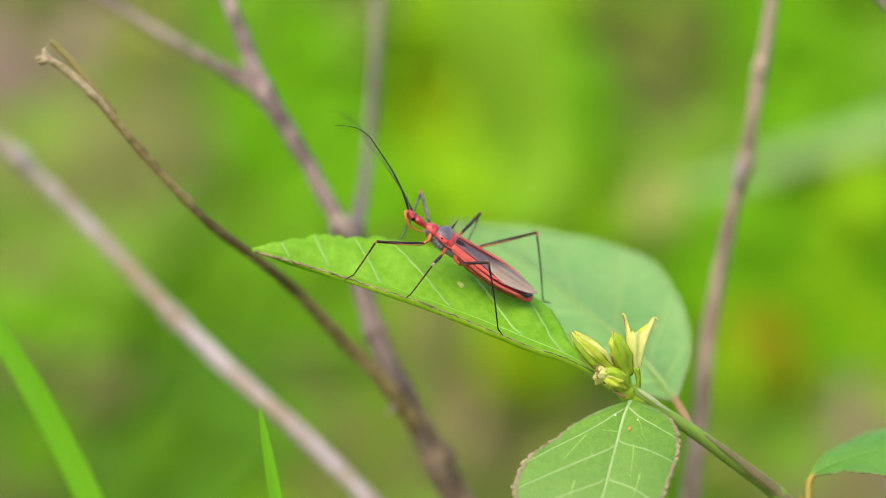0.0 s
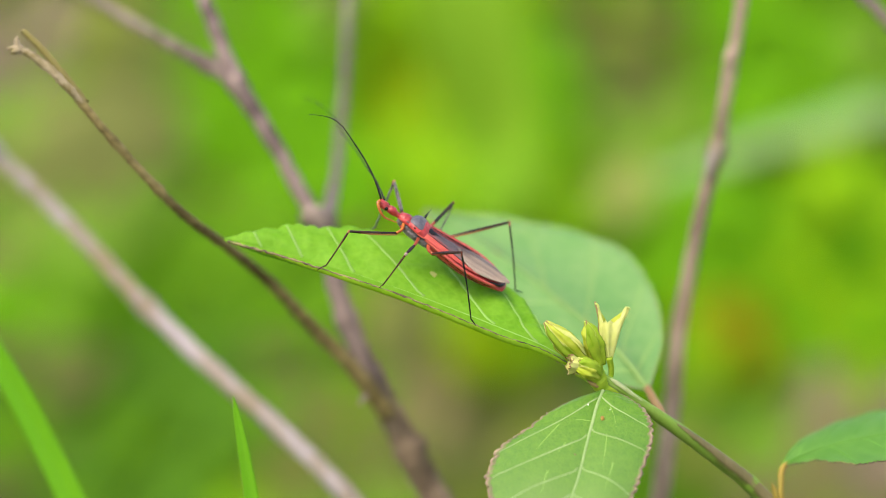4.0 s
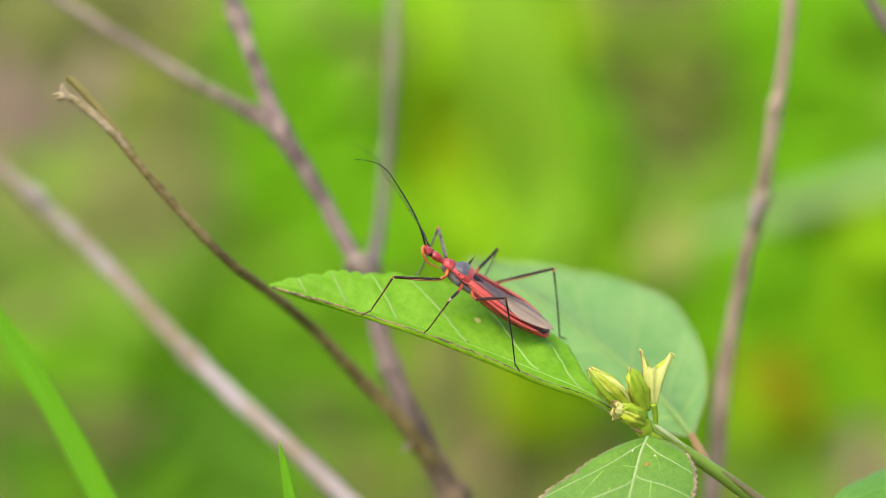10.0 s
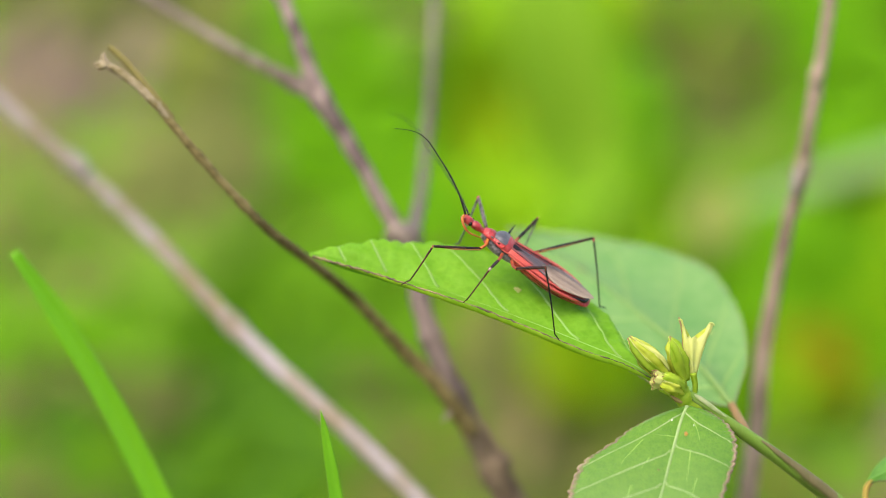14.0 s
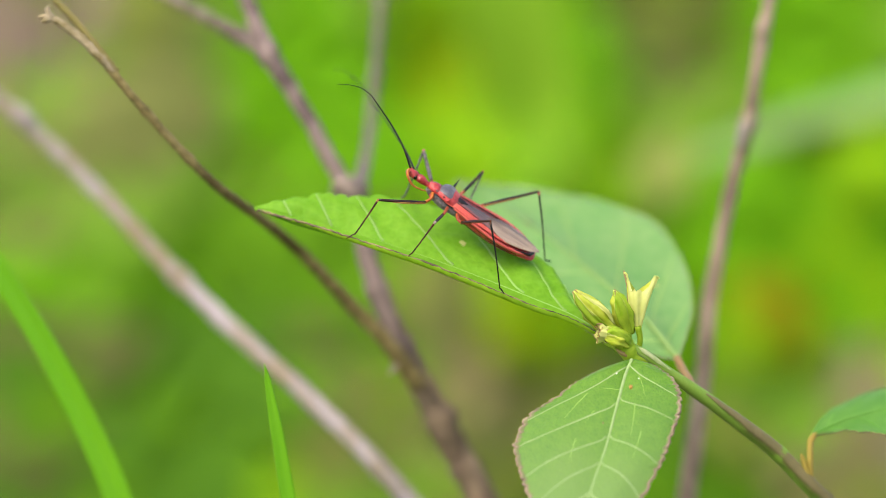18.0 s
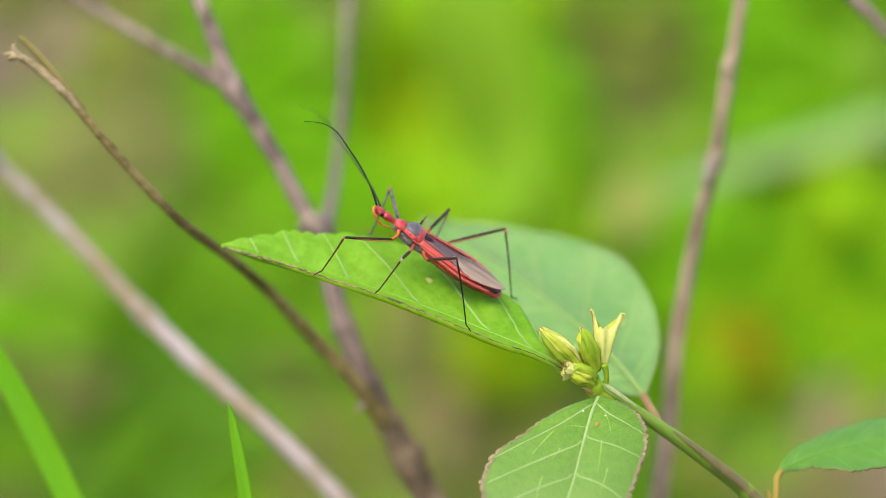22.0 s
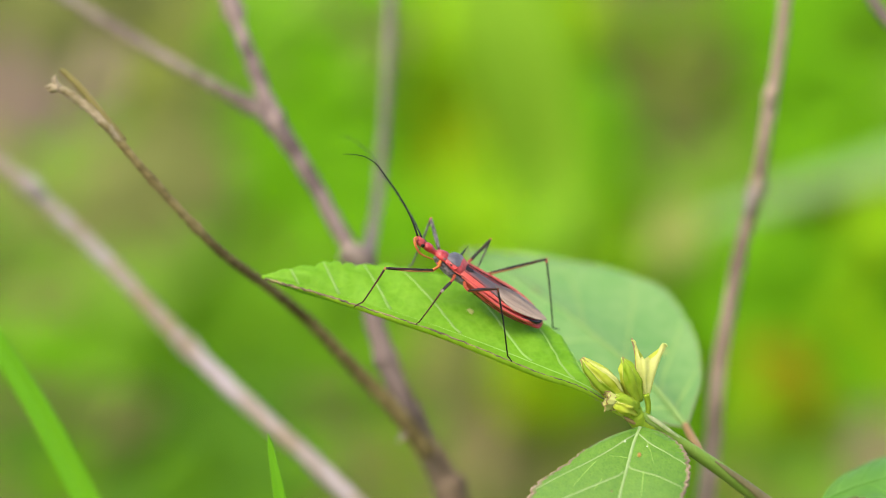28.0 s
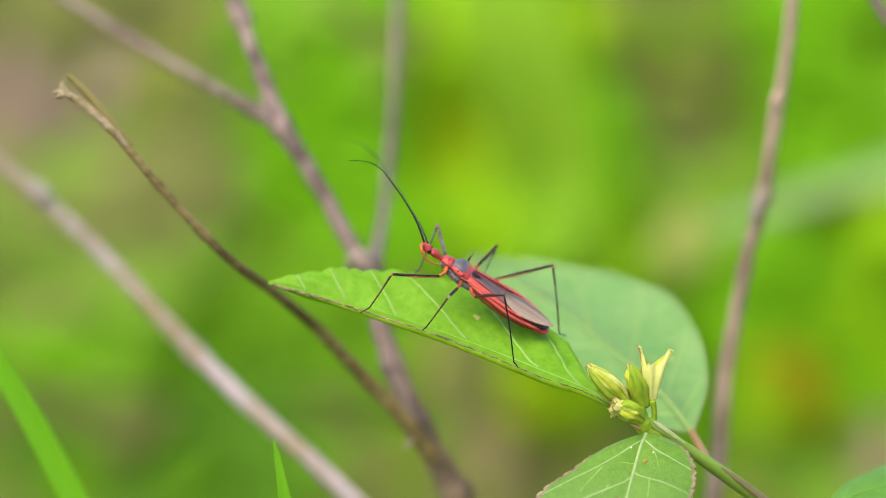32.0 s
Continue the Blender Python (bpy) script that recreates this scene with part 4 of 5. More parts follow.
undergrowth("wild_weed", 303, 15.6, 11, [((-93.4, -68.5), (44.9, 60.6), (KHAKI, KHAKI, DUSK)), ((-68.4, -46.7), (26.2, 60.6), (OLIVE, KHAKI, DUSK)), ((-93.4, -67.4), (25.1, 46.0), (MAUVE, MAUVE, TAN))],
            "half-dry olive and brown weed")
undergrowth("wild_weed", 298, 15.5, 12, [((-92.5, -72.0), (-0.9, 23.9), (KHAKI, KHAKI, MOSS)), ((-76.0, -46.2), (5.3, 26.0), (KHAKI, KHAKI, MOSS))],
            "pale grey-green weed with soft leaves")
undergrowth("wild_weed", 296, 16.4, 13, [((-92.2, -54.2), (-14.2, 0.2), (FRESH, MEADOW, MOSS)), ((-71.7, -54.2), (-0.9, 6.4), (FRESH, MOSS))],
            "fresh green weed with soft leaves")
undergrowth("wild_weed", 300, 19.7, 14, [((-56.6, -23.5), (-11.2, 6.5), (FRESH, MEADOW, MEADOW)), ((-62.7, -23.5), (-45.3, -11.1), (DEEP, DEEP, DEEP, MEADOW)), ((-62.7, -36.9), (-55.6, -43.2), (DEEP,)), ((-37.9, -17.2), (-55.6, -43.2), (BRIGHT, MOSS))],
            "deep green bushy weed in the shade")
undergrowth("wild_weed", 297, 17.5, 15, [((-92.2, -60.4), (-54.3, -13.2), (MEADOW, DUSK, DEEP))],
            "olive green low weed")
undergrowth("wild_shrub", 304, 18.7, 16, [((-46.6, -13.3), (11.7, 35.7), (FRESH,)), ((-40.3, -7.0), (-9.1, 13.8), (MEADOW, FRESH, OLIVE)), ((-46.7, -13.4), (34.6, 60.8), (MOSS, KHAKI, FRESH))],
            "fresh green leafy shrub in leaf")
undergrowth("wild_shrub", 311, 11.1, 17, [((-7.1, 11.9), (21.4, 36.2), (YELLOW, BRIGHT, YELLOW)), ((4.0, 11.4), (23.5, 32.5), (RUST,))],
            "olive shrub with rusty yellow leaves")
undergrowth("wild_shrub", 306, 19.9, 18, [((-15.4, 11.7), (40.0, 61.0), (BRIGHT,)), ((-15.4, 13.9), (-4.9, 20.7), (BRIGHT,))],
            "bright green leafy shrub in leaf")
undergrowth("wild_weed", 298, 11.3, 19, [((15.7, 21.9), (37.5, 53.0), (YELLOW, BRIGHT)), ((16.8, 26.0), (17.9, 37.5), (FRESH,)), ((18.9, 29.2), (-6.9, 17.9), (FRESH, BRIGHT))],
            "weed with yellowing tips")
undergrowth("wild_shrub", 306, 15.7, 20, [((24.3, 31.6), (9.8, 61.1), (MOSS, MEADOW)), ((28.5, 55.7), (21.3, 61.1), (DUSK, DUSK, OLIVE, MEADOW)), ((37.4, 44.7), (32.3, 40.7), (DUSK, MAUVE))],
            "dull olive half-dry shrub")
undergrowth("wild_shrub", 303, 16.6, 21, [((28.4, 55.4), (1.4, 24.3), (MOSS,))],
            "soft green shrub in leaf")
undergrowth("wild_shrub", 297, 16.5, 22, [((55.9, 79.6), (22.0, 60.2), (FRESH, MEADOW, FRESH)), ((65.2, 76.5), (29.2, 41.6), (MEADOW, FRESH)), ((77.5, 93.0), (24.1, 60.3), (MOSS, MEADOW))],
            "bright green leafy shrub in leaf")
undergrowth("wild_shrub", 300, 17.6, 23, [((44.8, 68.6), (-15.2, 9.7), (FRESH,)), ((66.5, 93.5), (-22.9, 12.9), (BRIGHT, FRESH, BRIGHT))],
            "bright green leafy shrub in leaf")
undergrowth("wild_weed", 294, 10.8, 24, [((71.0, 80.2), (6.5, 13.7), (BRIGHT,)), ((50.0, 64.3), (-23.7, -12.9), (YELLOW, YELLOW, BRIGHT, RUST))],
            "weed with yellowing tips")
undergrowth("wild_weed", 297, 15.4, 25, [((65.2, 93.0), (-42.8, -26.3), (MAUVE, KHAKI, TAN)), ((48.7, 68.3), (-39.8, -23.3), (MEADOW, OLIVE, MOSS)), ((63.1, 93.0), (-54.1, -37.6), (OLIVE, TAN))],
            "withered weed with brown dry leaves")
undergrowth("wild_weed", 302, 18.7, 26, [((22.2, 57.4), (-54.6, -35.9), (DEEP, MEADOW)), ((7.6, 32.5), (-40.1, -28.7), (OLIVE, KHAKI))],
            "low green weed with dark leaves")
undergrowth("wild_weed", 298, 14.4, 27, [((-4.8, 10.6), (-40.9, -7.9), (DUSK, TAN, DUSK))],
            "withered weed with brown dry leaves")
undergrowth("wild_shrub", 296, 10.8, 28, [((8.5, 23.9), (-21.8, -2.8), (YELLOW, YELLOW, BRIGHT))],
            "shrub with yellowing green leaves")
undergrowth("wild_weed", 300, 17.6, 29, [((-25.5, -4.9), (-39.0, -7.0), (MEADOW, DUSK, OLIVE)), ((-23.4, 11.7), (-54.5, -37.9), (MOSS, OLIVE))],
            "grey-green low weed with soft leaves")
undergrowth("wild_shrub", 308, 23.1, 30, [((22.4, 55.9), (-32.1, 5.6), (FRESH,))],
            "broad-leaved green shrub in full leaf")
grass(((37.5, 200.0, 8.6), (44.9, 210.0, 11.1), (54.8, 220.0, 14.4), (65.0, 230.0, 17.1), (77.5, 240.0, 20.8), (92.2, 250.0, 17.4)), [1.26, 1.97, 2.33, 2.78, 3.14, 3.14, 2.42, 1.61], "broad pale sage-green grass leaf lying across", (20, 10), SAGE, "broad_grass", (0, -0.75, 0.66), 0.15, TAN)
wild_plant("wild_weed", [((36.1, 255, 8.9), 12.0, 11.0, 10, SPOTTED)], "pale round-leaved weed on a thin stalk", "plant")


def thicket():
    """Many small leaves that close the undergrowth, joined as one."""
    rnd = random.Random(3)
    shapes = []
    for k in range(620):
        y = rnd.uniform(900, 1500) if k < 420 else rnd.gauss(1500, 260)
        wide = (300 + y) / 300
        at = V((rnd.uniform(-62, 62) * wide if k < 420 else rnd.gauss(0, 420), y, rnd.uniform(-36, 34) * wide))
        length = rnd.uniform(60, 140)
        verts, faces = broad_leaf(length, length * rnd.uniform(0.45, 0.75), 0.2, k)
        m = Matrix.Translation(at) @ Matrix.Rotation(rnd.uniform(-1.4, 1.4), 4, "Y") @ Matrix.Rotation(rnd.uniform(-0.5, 0.5), 4, "Z") @ Matrix.Rotation(rnd.uniform(-1.0, -0.4), 4, "X")
        shapes.append(([m @ p for p in verts], faces))
        if k % 6 == 0:
            shapes.append(tube([ground_under(at), tuple(V(ground_under(at)) * 0.5 + at * 0.5 + V((6, 0, 0))), tuple(at)], [3, 2.2, 1.2], 6, 4))
    verts, faces = join(*shapes)
    me = bpy.data.meshes.new("thicket")
    me.from_pydata([PLAN @ (V(v) * MM) for v in verts], [], faces)
    me.polygons.foreach_set("use_smooth", [True] * len(me.polygons))
    me.materials.append(THICKET)
    return tagged(new("thicket", me), "thick green leaves of the undergrowth behind", "plants", "", "stuff")


thicket()


def turf():
    """Low rough grass over the ground behind, joined as one."""
    rnd = random.Random(7)
    verts, faces = [], []
    for k in range(26000):
        # tall behind the weeds, short and patchy elsewhere
        if k < 6000:
            x, y, h = rnd.gauss(0, 0.7), rnd.uniform(1.25, 3.8), rnd.uniform(0.08, 0.34)
        else:
            x, y = rnd.gauss(0, 2.4), rnd.gauss(0.6, 2.4)
            if noise.noise(V((x * 0.9, y * 0.9, 2))) < -0.22:
                continue
            far_off = math.hypot(x, y + 0.3)
            h = rnd.uniform(0.03, 0.09) + min(0.14, max(0.0, (far_off - 1.5) * 0.08))
        w, a, lean = rnd.uniform(0.003, 0.008), rnd.uniform(0, math.pi), rnd.uniform(-0.4, 0.4)
        dx, dy = math.cos(a) * w, math.sin(a) * w
        n = len(verts)
        for k, f in ((0, 1.0), (0.45, 0.9), (0.8, 0.55)):
            cx, cy = x + lean * h * k * k * math.sin(a), y - lean * h * k * k * math.cos(a)
            verts += [(cx - dx * f, cy - dy * f, h * k - 0.005), (cx + dx * f, cy + dy * f, h * k - 0.005)]
        verts.append((x + lean * h * math.sin(a), y - lean * h * math.cos(a), h))
        faces += [(n, n + 1, n + 3, n + 2), (n + 2, n + 3, n + 5, n + 4), (n + 4, n + 5, n + 6)]
    me = bpy.data.meshes.new("turf")
    me.from_pydata(verts, [], faces)
    me.polygons.foreach_set("use_smooth", [True] * len(me.polygons))
    me.materials.append(TURF)
    return tagged(new("turf", me), "rough mixed green and dry grass round the weeds", "grass", "", "stuff")


turf()


# ---- the insect ----
def insect():
    nose, rear = V((-1.45, 2.4, 2.07)), V((8.24, 4, -4.25))
    ax = (rear - nose).normalized()
    plain = V((0, -1, 0))
    perp = ax.cross(plain)
    perp = perp.normalized() if perp.z > 0 else -perp.normalized()
    tip = radians(36)
    up = perp * math.cos(tip) + (plain - ax * ax.dot(plain)).normalized() * math.sin(tip)
    up = (up - ax * up.dot(ax)).normalized()
    lat = up.cross(ax)
    frame3 = Matrix((ax, lat, up)).transposed().to_4x4()
    frame3.translation = nose
    bug = thing("assassin_bug", (0, 0, 0), "slender red and black assassin bug standing on a leaf", "insect", turn=frame3)

    def body(name, rings, material, label="", parent=bug, sides=24):
        return part(name, loft(rings, sides), material, parent, label, local=True)

    head = body("head", [(-2.55, 0.0, 0.11, 0.13, 0.13), (-2.4, 0.02, 0.33, 0.31, 0.29), (-2.0, 0.05, 0.42, 0.40, 0.35), (-1.6, 0.06, 0.46, 0.40, 0.37), (-1.38, 0.04, 0.36, 0.29, 0.31),
                         (-1.1, 0.06, 0.44, 0.40, 0.37), (-0.7, 0.05, 0.42, 0.39, 0.37), (-0.35, 0.0, 0.29, 0.26, 0.26), (0.1, 0.0, 0.26, 0.26, 0.26)], RED, "glossy red narrow head")
    for y in (-1, 1):
        part("eye", ball((-1.52, y * 0.36, 0.12), 0.20, (1, 0.8, 1)), DARK, head, local=True)
        part("antenna_base", ball((-2.2, y * 0.24, 0.26), 0.15), RED, head, local=True)
    part("rostrum", tube([(-3.26, 1.3, 3.56), (-3.46, 1.1, 3.3), (-3.36, 1, 2.73), (-2.94, 1.2, 2.05), (-2.28, 1.7, 1.7), (-1.71, 2.2, 1.49)], [0.12, 0.145, 0.13, 0.105, 0.08, 0.045], 10, 8), ORANGE, head, "curved orange beak")
    front = body("pronotum", [(-0.1, 0.05, 0.28, 0.28, 0.2), (0.08, 0.06, 0.44, 0.36, 0.25), (0.4, 0.12, 0.62, 0.45, 0.3), (0.75, 0.14, 0.68, 0.44, 0.3), (1.0, 0.14, 0.66, 0.35, 0.3),
                              (1.28, 0.2, 0.90, 0.54, 0.2), (1.85, 0.26, 1.18, 0.62, 0.18), (2.45, 0.24, 1.22, 0.55, 0.18), (3.0, 0.14, 1.02, 0.38, 0.2)], RED, "crimson shield behind the head")
    part("shield_patch", loft([(0.98, 0.44, 0.34, 0.08, 0.2), (1.3, 0.62, 0.72, 0.17, 0.25), (1.8, 0.68, 0.92, 0.25, 0.3), (2.3, 0.62, 0.88, 0.20, 0.3), (2.62, 0.46, 0.4, 0.1, 0.2)], 20), PATCH, front, "dull dark grey patch", local=True)
    for y in (-1, 1):
        part("shield_mark", ball((0.82, y * 0.54, 0.34), 0.11, (1.8, 0.7, 0.8)), GREY, front, local=True)
        part("pit", ball((1.62, y * 0.98, 0.48), 0.10, (1.4, 0.8, 0.8), 8, 10), DARK, front, local=True)
        part("spine", tube([(2.1, y * 1.1, 0.42), (2.16, y * (1.45 + 0.25 * y), 0.66), (2.24, y * (1.75 + 0.5 * y), 1.06)], [0.15, 0.08, 0.015], 8, 5), DARK if y > 0 else RED, front, local=True)
        part("shield_edge", tube([(1.5, y * 0.84, 0.24), (2.2, y * 1.16, 0.26), (2.9, y * 1.1, 0.2)], [0.05, 0.09, 0.06], 8, 5), RED_PALE, front, local=True)
    thorax = body("thorax", [(0.0, -0.25, 0.42, 0.3, 0.4), (0.7, -0.35, 0.74, 0.42, 0.6), (2.0, -0.38, 1.14, 0.5, 0.75), (3.4, -0.38, 1.16, 0.5, 0.72), (4.4, -0.4, 1.02, 0.4, 0.55)], GREY, "mottled dark grey side of the thorax")
    for y in (-1, 1):
        for x, z, r in ((0.7, -0.35, 0.2), (1.9, -0.45, 0.22), (3.1, -0.5, 0.24)):
            part("thorax_patch", ball((x, y * (0.62 + 0.2 * x ** 0.5), z), r, (1.5, 0.6, 0.8)), RED, thorax, local=True)
    body("scutellum", [(2.9, 0.35, 0.55, 0.2, 0.2), (3.3, 0.4, 0.42, 0.22, 0.2), (3.9, 0.42, 0.12, 0.14, 0.2), (4.1, 0.42, 0.03, 0.08, 0.1)], DARK)
    abdomen = body("abdomen", [(2.8, -0.3, 0.9, 0.4, 0.5), (4.2, -0.3, 1.22, 0.5, 0.72), (6.0, -0.3, 1.52, 0.52, 0.86), (7.8, -0.3, 1.66, 0.5, 0.88), (9.4, -0.28, 1.50, 0.46, 0.76),
                               (10.6, -0.26, 1.20, 0.38, 0.56), (11.3, -0.24, 0.92, 0.28, 0.44), (11.7, -0.22, 0.5, 0.14, 0.22)], RED, "red abdomen with black lines")
    body("belly", [(3.2, -0.62, 0.7, 0.2, 0.30), (5.0, -0.80, 1.0, 0.2, 0.40), (7.6, -0.84, 1.22, 0.2, 0.42), (9.6, -0.72, 1.02, 0.2, 0.38), (10.9, -0.5, 0.66, 0.15, 0.2)], DARK, "black belly", abdomen)
    body("tail_plate", [(10.85, -0.24, 1.12, 0.3, 0.50), (11.4, -0.26, 0.94, 0.27, 0.46), (11.78, -0.26, 0.70, 0.18, 0.34), (11.92, -0.26, 0.40, 0.08, 0.16)], RED, "red tail plate", abdomen)
    part("tail_band", tube([(9.6, -1.40, 0.12), (10.5, -1.08, 0.14), (11.3, -0.7, 0.10), (11.65, 0.0, 0.06)], [0.04, 0.12, 0.15, 0.09], 8, 5), DARK, abdomen, local=True)
    rim = [(3.0, 1.05, 0.05), (4.4, 1.34, 0.06), (6.2, 1.66, 0.06), (7.9, 1.80, 0.06), (9.4, 1.62, 0.04), (10.6, 1.2, 0.02), (11.2, 0.82, 0.0)]
    for y in (-1, 1):
        edge = part("abdomen_edge", tube([(x, y * (w - 0.06), z) for x, w, z in rim], [0.12, 0.15, 0.17, 0.17, 0.16, 0.15, 0.1], 8, 6), RED_PALE, bug, "raised red side edge", local=True)
        for low, r in ((0.24, 0.055), (0.5, 0.065)):
            part("stripe", tube([(x, y * (w * (1.0 - 0.03 * low) - 0.05 - low * low * 0.5), z - low) for x, w, z in rim[1:]], [r * 0.6, r, r, r, r, r * 0.6], 6, 6), DARK, edge, local=True)

    def over(x, y):
        """The curved back on which the wings lie."""
        w = between([1.15, 1.5, 1.75, 1.7, 1.2], (x - 2.8) / 8.9)
        return V((x, y, 0.46 - 0.06 * (x - 3) / 9 - 0.26 * (y / w) ** 2))

    for y in (-1, 1):
        def corium(s, v, y=y):
            x = 2.75 + 6.1 * s
            w = between([1.10, 1.32, 1.46, 1.52, 1.42], s)
            inner = between([0.55, 0.72, 0.95, 1.25, 1.40], s) * (0.86 if y > 0 else 1.0)
            k = (v + 1) / 2
            return over(x, y * (inner + (w - inner) * k)) + V((0, 0, 0.03 + 0.05 * (1 - k)))

        def clavus(s, v, y=y):
            x = 2.85 + 4.9 * s
            w = between([0.60, 0.74, 0.98, 1.08, 0.85], s)
            k = (v + 1) / 2
            return over(x, y * w * k * (0.86 if y > 0 else 1.0)) + V((0, 0, (0.045 + 0.025 * math.sin(k * 9)) * (1 - s) - 0.02 * s))
        wing = part("forewing", sheet(corium, 26, 6, 0.05), RED_PALE, bug, "leathery red outer forewing", local=True)
        part("wing_field", sheet(clavus, 24, 8, 0.05), WING, wing, "dark brown inner wing", local=True)
        for v, thick, tint in ((-0.92, 0.04, DARK), (-0.35, 0.028, RED), (0.25, 0.03, COXA), (0.85, 0.035, RED)):
            part("wing_vein", tube([corium(0.04 + 0.88 * k / 12, v) + V((0, 0, 0.028)) for k in range(13)], [thick, thick, thick * 0.4], 6, 2), tint, wing, local=True)
        part("wing_vein", tube([clavus(k / 10, 0.35) + V((0, 0, 0.03)) for k in range(11)], [0.035, 0.02], 6, 2), RED, wing, local=True)
        part("wing_vein", tube([clavus(0.55 * k / 10, 0.95) + V((0, 0, 0.01)) for k in range(11)], [0.05, 0.03, 0.008], 6, 2), DARK, wing, local=True)

    def film(s, v):
        x = 6.2 + 5.75 * s
        w = between([0.12, 0.98, 1.32, 1.40, 1.27, 1.02, 0.68, 0.12], s)
        return over(x, v * w * (0.86 if v > 0 else 1.0)) + V((0, 0, 0.085 + 0.03 * math.sin(5 * v) * (1 - s) + 0.012 * math.sin(23 * v + 4 * s)))
    veil = part("membrane", sheet(film, 30, 16, 0.03), FILM, bug, "translucent brown wing membrane", local=True)
    for v in (-0.62, -0.2, 0.25, 0.66):
        part("wing_vein", tube([film(0.03 + 0.85 * k / 10, v * (1 - 0.3 * (k / 10) ** 2)) + V((0, 0, 0.015)) for k in range(11)], [0.022, 0.012], 6, 2), FILM, veil, local=True)

    def leg(hip, root, thigh, knee, foot, toe, radius, label, femur, dark=DARK, hips=None, under_amber=False, joint=RED):
        """Hip joint, thigh, knee, shank and foot."""
        top = part("leg", tube([hip, root, thigh[0]], [0.17, 0.14, radius * 0.85], 10, 5), hips or COXA, bug, label)
        part("femur", tube([thigh[0], *thigh[1:], knee], [radius * 0.78, radius * 0.95, radius * 0.88, radius * 0.72], 10, 6), femur, top)
        part("knee", ball(knee, radius * (1.0 if joint == KNEE else 0.76)), joint, top)
        part("femur_underside", tube([tuple(V(q) + V((0, -0.4, -0.6)) * radius) for q in (thigh[0], *thigh[1:], tuple(V(thigh[-1]) * 0.5 + V(knee) * 0.5))], [radius * 0.5, radius * (0.55 if hips or under_amber else 0.42), radius * 0.22], 8, 6), AMBER if hips or under_amber else TIBIA, top)
        shin = (V(knee) * 0.5 + V(foot) * 0.5) + V((0.06, 0, 0.05))
        part("tibia", tube([knee, tuple(shin), foot], [radius * 0.6, radius * 0.44, radius * 0.38], 8, 6), dark, top)
        part("tibia_mark", tube([knee, tuple(V(knee) * 0.86 + V(shin) * 0.14)], [radius * 0.64, radius * 0.56], 8, 4), joint, top)
        part("tarsus", tube([foot, tuple(V(foot) * 0.45 + V(toe) * 0.55 + V((0, 0, 0.05))), toe], [radius * 0.42, radius * 0.36, radius * 0.22], 8, 4), dark, top)
        return top

    leg((-1.13, 2, 1.33), (-1.28, 1.5, 0.86), ((-1.8, 1, 0.49), (-3.91, 0.2, 0.54)), (-6.12, -0.5, 0.69), (-8.21, 0.2, -2.41), (-9.04, 0.3, -2.88), 0.17, "near front leg, orange-brown and black", FEMUR, TIBIA, ORANGE, joint=AMBER)
    leg((0.22, 1.6, -0.02), (0.02, 0.6, -0.39), ((-0.18, 0, -0.65), (-0.54, -0.9, -1.01)), (-0.9, -1.8, -1.37), (-3.01, -1, -4.21), (-3.33, -0.8, -4.47), 0.16, "near middle leg with a pale knee", FEMUR, TIBIA, joint=KNEE)
    leg((1.11, 1.6, -0.64), (1.21, 0.6, -1.11), ((1.52, 0, -1.37), (2.92, -1, -1.27)), (4.15, -1.8, -1.22), (5.03, -1.1, -7.35), (5.45, -1, -7.92), 0.16, "near hind leg, long and black", FEMUR, joint=TIBIA)
    leg((-1.1, 4.1, 1.67), (-1.15, 4.4, 2.09), ((-1.26, 4.6, 2.46), (-1.63, 5.1, 3.89)), (-2.01, 5.6, 5.32), (-3.82, 6.8, 1.06), (-4.19, 6.9, 0.85), 0.2, "far front leg, dark and raised", GREY, GREY)
    leg((1.26, 4.3, 0.94), (1.47, 4.6, 1.25), ((1.74, 4.8, 1.52), (2.63, 5.5, 2.42)), (3.53, 6.2, 3.38), (2.16, 7, 0.43), (1.85, 7, 0.22), 0.17, "far middle leg, dark", FEMUR, GREY)
    leg((2.84, 4.4, -0.11), (3.15, 4.6, 0.1), ((3.52, 4.8, 0.26), (6.16, 5.5, 0.9)), (8.76, 6.3, 1.54), (9.36, 6.7, -4.91), (10, 6.8, -5.07), 0.17, "far hind leg, amber and black", FEMUR, under_amber=True)

    near = part("antenna", tube([(-3.17, 1.2, 3.64), (-3.79, 1, 5.45), (-4.77, 0.8, 7.37), (-5.75, 0.6, 8.87), (-6.74, 0.5, 10.31)], [0.10, 0.08, 0.068, 0.06, 0.05], 8, 8), DARK, bug, "long thin black antenna", origin=(-3.17, 1.2, 3.64))
    tip_near = tube([(-6.74, 0.5, 10.31), (-7.67, 0.4, 10.98), (-8.75, 0.3, 11.27), (-9.84, 0.2, 11.34)], [0.046, 0.04, 0.034, 0.026], 8, 8)
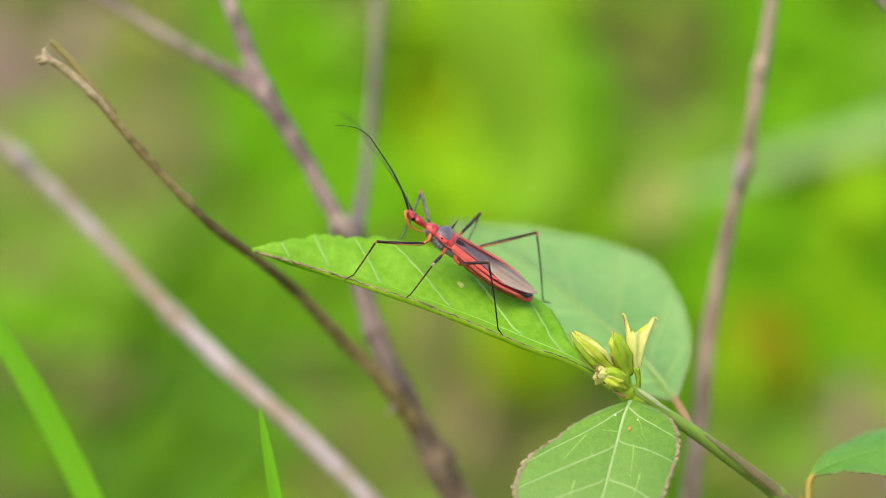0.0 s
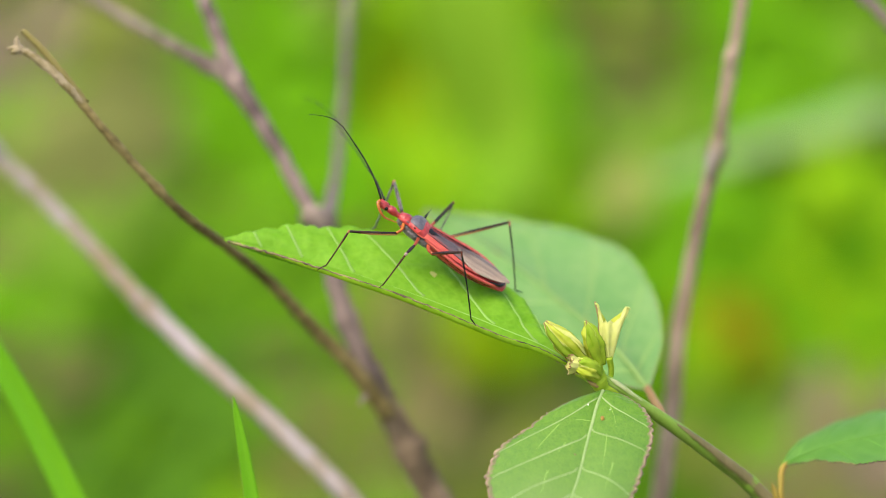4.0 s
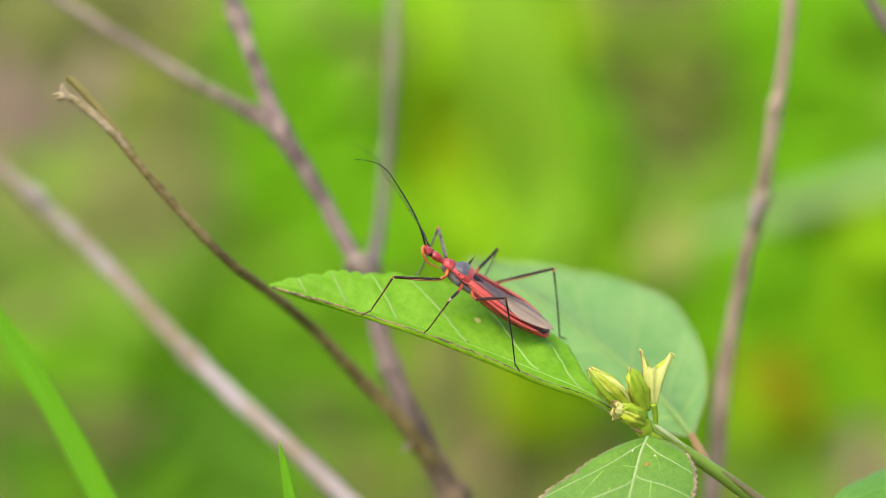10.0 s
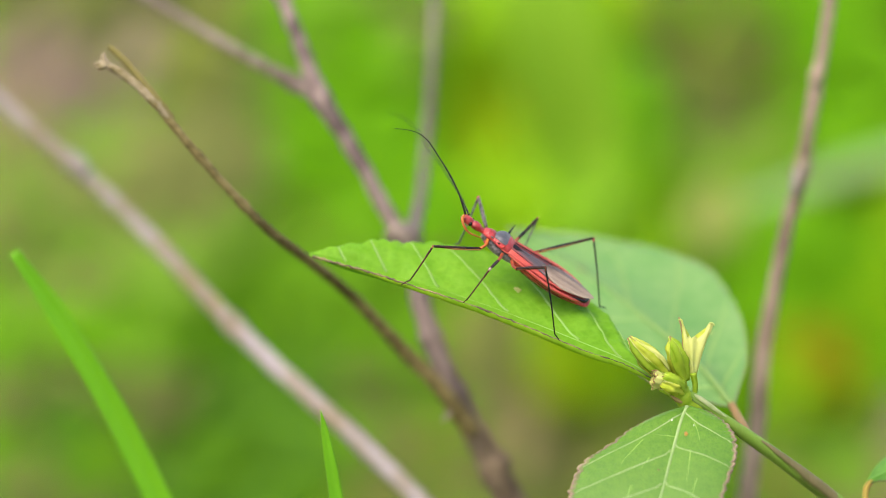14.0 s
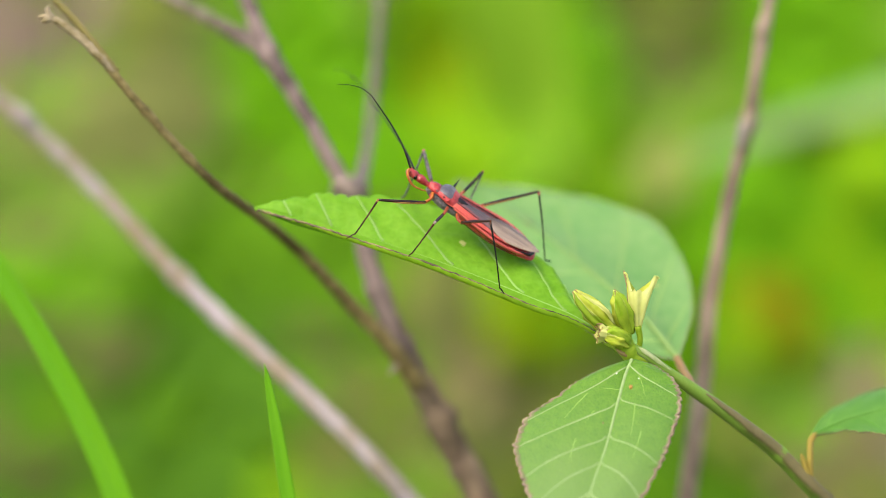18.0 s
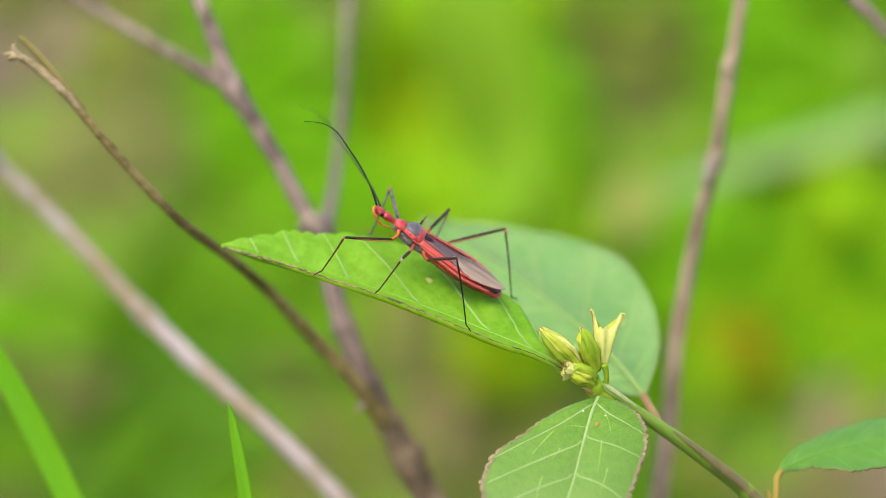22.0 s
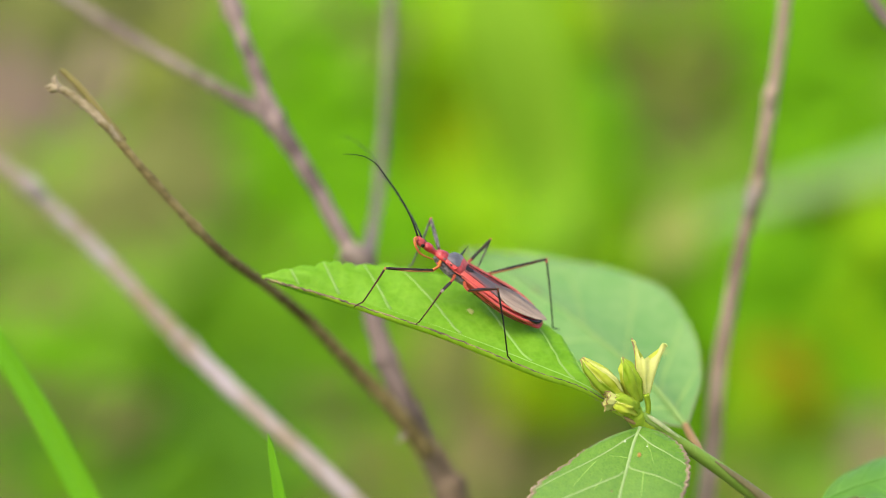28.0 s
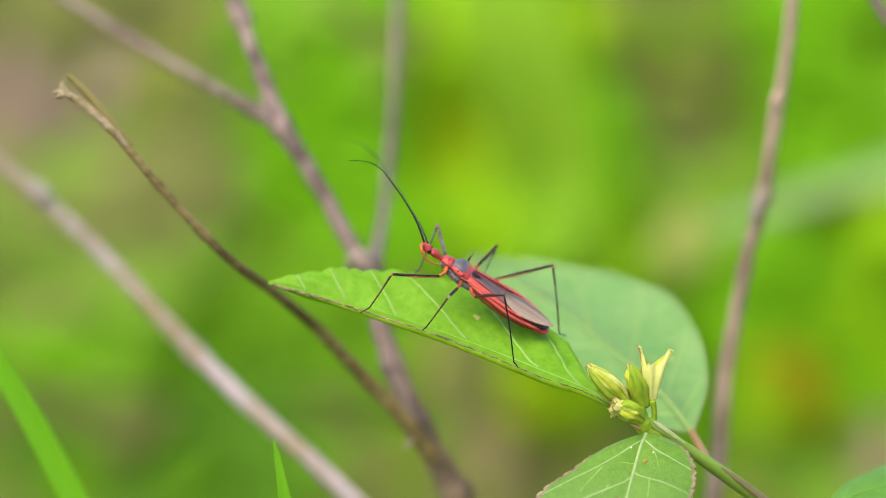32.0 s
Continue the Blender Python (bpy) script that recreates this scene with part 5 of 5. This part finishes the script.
    far = part("antenna", tube([(-2.87, 2.4, 3.6), (-3.73, 4.5, 5.36), (-4.7, 6.5, 6.82), (-5.75, 9, 8.42), (-7.04, 11.5, 9.99)], [0.10, 0.08, 0.068, 0.06, 0.05], 8, 8), DARK, bug, "long thin black antenna", origin=(-2.87, 2.4, 3.6))
    tip_far = tube([(-7.04, 11.5, 9.99), (-8.19, 12.5, 11.75), (-9.12, 13, 12.58), (-10.06, 13.5, 13.14), (-10.99, 14, 13.35)], [0.05, 0.045, 0.04, 0.03, 0.02], 8, 8)
    for a, shape in ((near, tip_near), (far, tip_far)):
        o = part("antenna_tip", shape, DARK, bug)
        o.parent = a
        o.location = -a.location
    return bug, near, far, lat


BUG, ANTENNA_NEAR, ANTENNA_FAR, LATERAL = insect()


def motions():
    """The feelers and the near grass sway a little; all else stands still."""
    inv = BUG.matrix_world.to_3x3().normalized().inverted() @ PLAN.to_3x3()
    axis = inv @ V((0, -1, 0))
    for part_of, rows in ((ANTENNA_NEAR, ((0, 0), (5, -0.5), (9, -1.2), (13, -1.3), (17, -0.2), (19, 0.5), (23, 0.1), (26, 0.9), (28, 1.4), (32, 1.7))),
                          (ANTENNA_FAR, ((0, 0), (5, -1.2), (9, -1.9), (13, -1.9), (19, -0.4), (23, -0.4), (28, -0.9), (32, -1.9)))):
        at = part_of.location.copy()
        walk(part_of, [(t, Matrix.Translation(at) @ Matrix.Rotation(radians(a), 4, axis)) for t, a in rows])
    # sideways shift of the blade, in millimetres at 390 mm above its root
    across = PLAN.to_3x3() @ V((0, 1, 0))
    for blade, rows in ((TALL_BLADE, ((0, -0.5), (3, -0.2), (6, -0.15), (8, 0.1), (10, 0.5), (13, 0.6), (14.5, 0.5), (16.5, 0.3), (20, 0.45), (23, 0.2), (25.5, -0.25), (28, -0.5), (30, -1.15), (32, -1.85))),
                        (BLADE_TIP, ((0, 0.0), (3, 0.05), (8, 0.1), (12, 0.4), (16.5, 0.38), (19, 0.2), (21, 0.12), (23, 0.08), (26, -0.03), (30, -0.13), (32, -0.13)))):
        rest = blade.matrix_world.copy()
        walk(blade, [(t, Matrix.Translation(rest.translation) @ Matrix.Rotation(math.atan2(d, 390), 4, across) @ rest.to_3x3().to_4x4()) for t, d in rows])


motions()
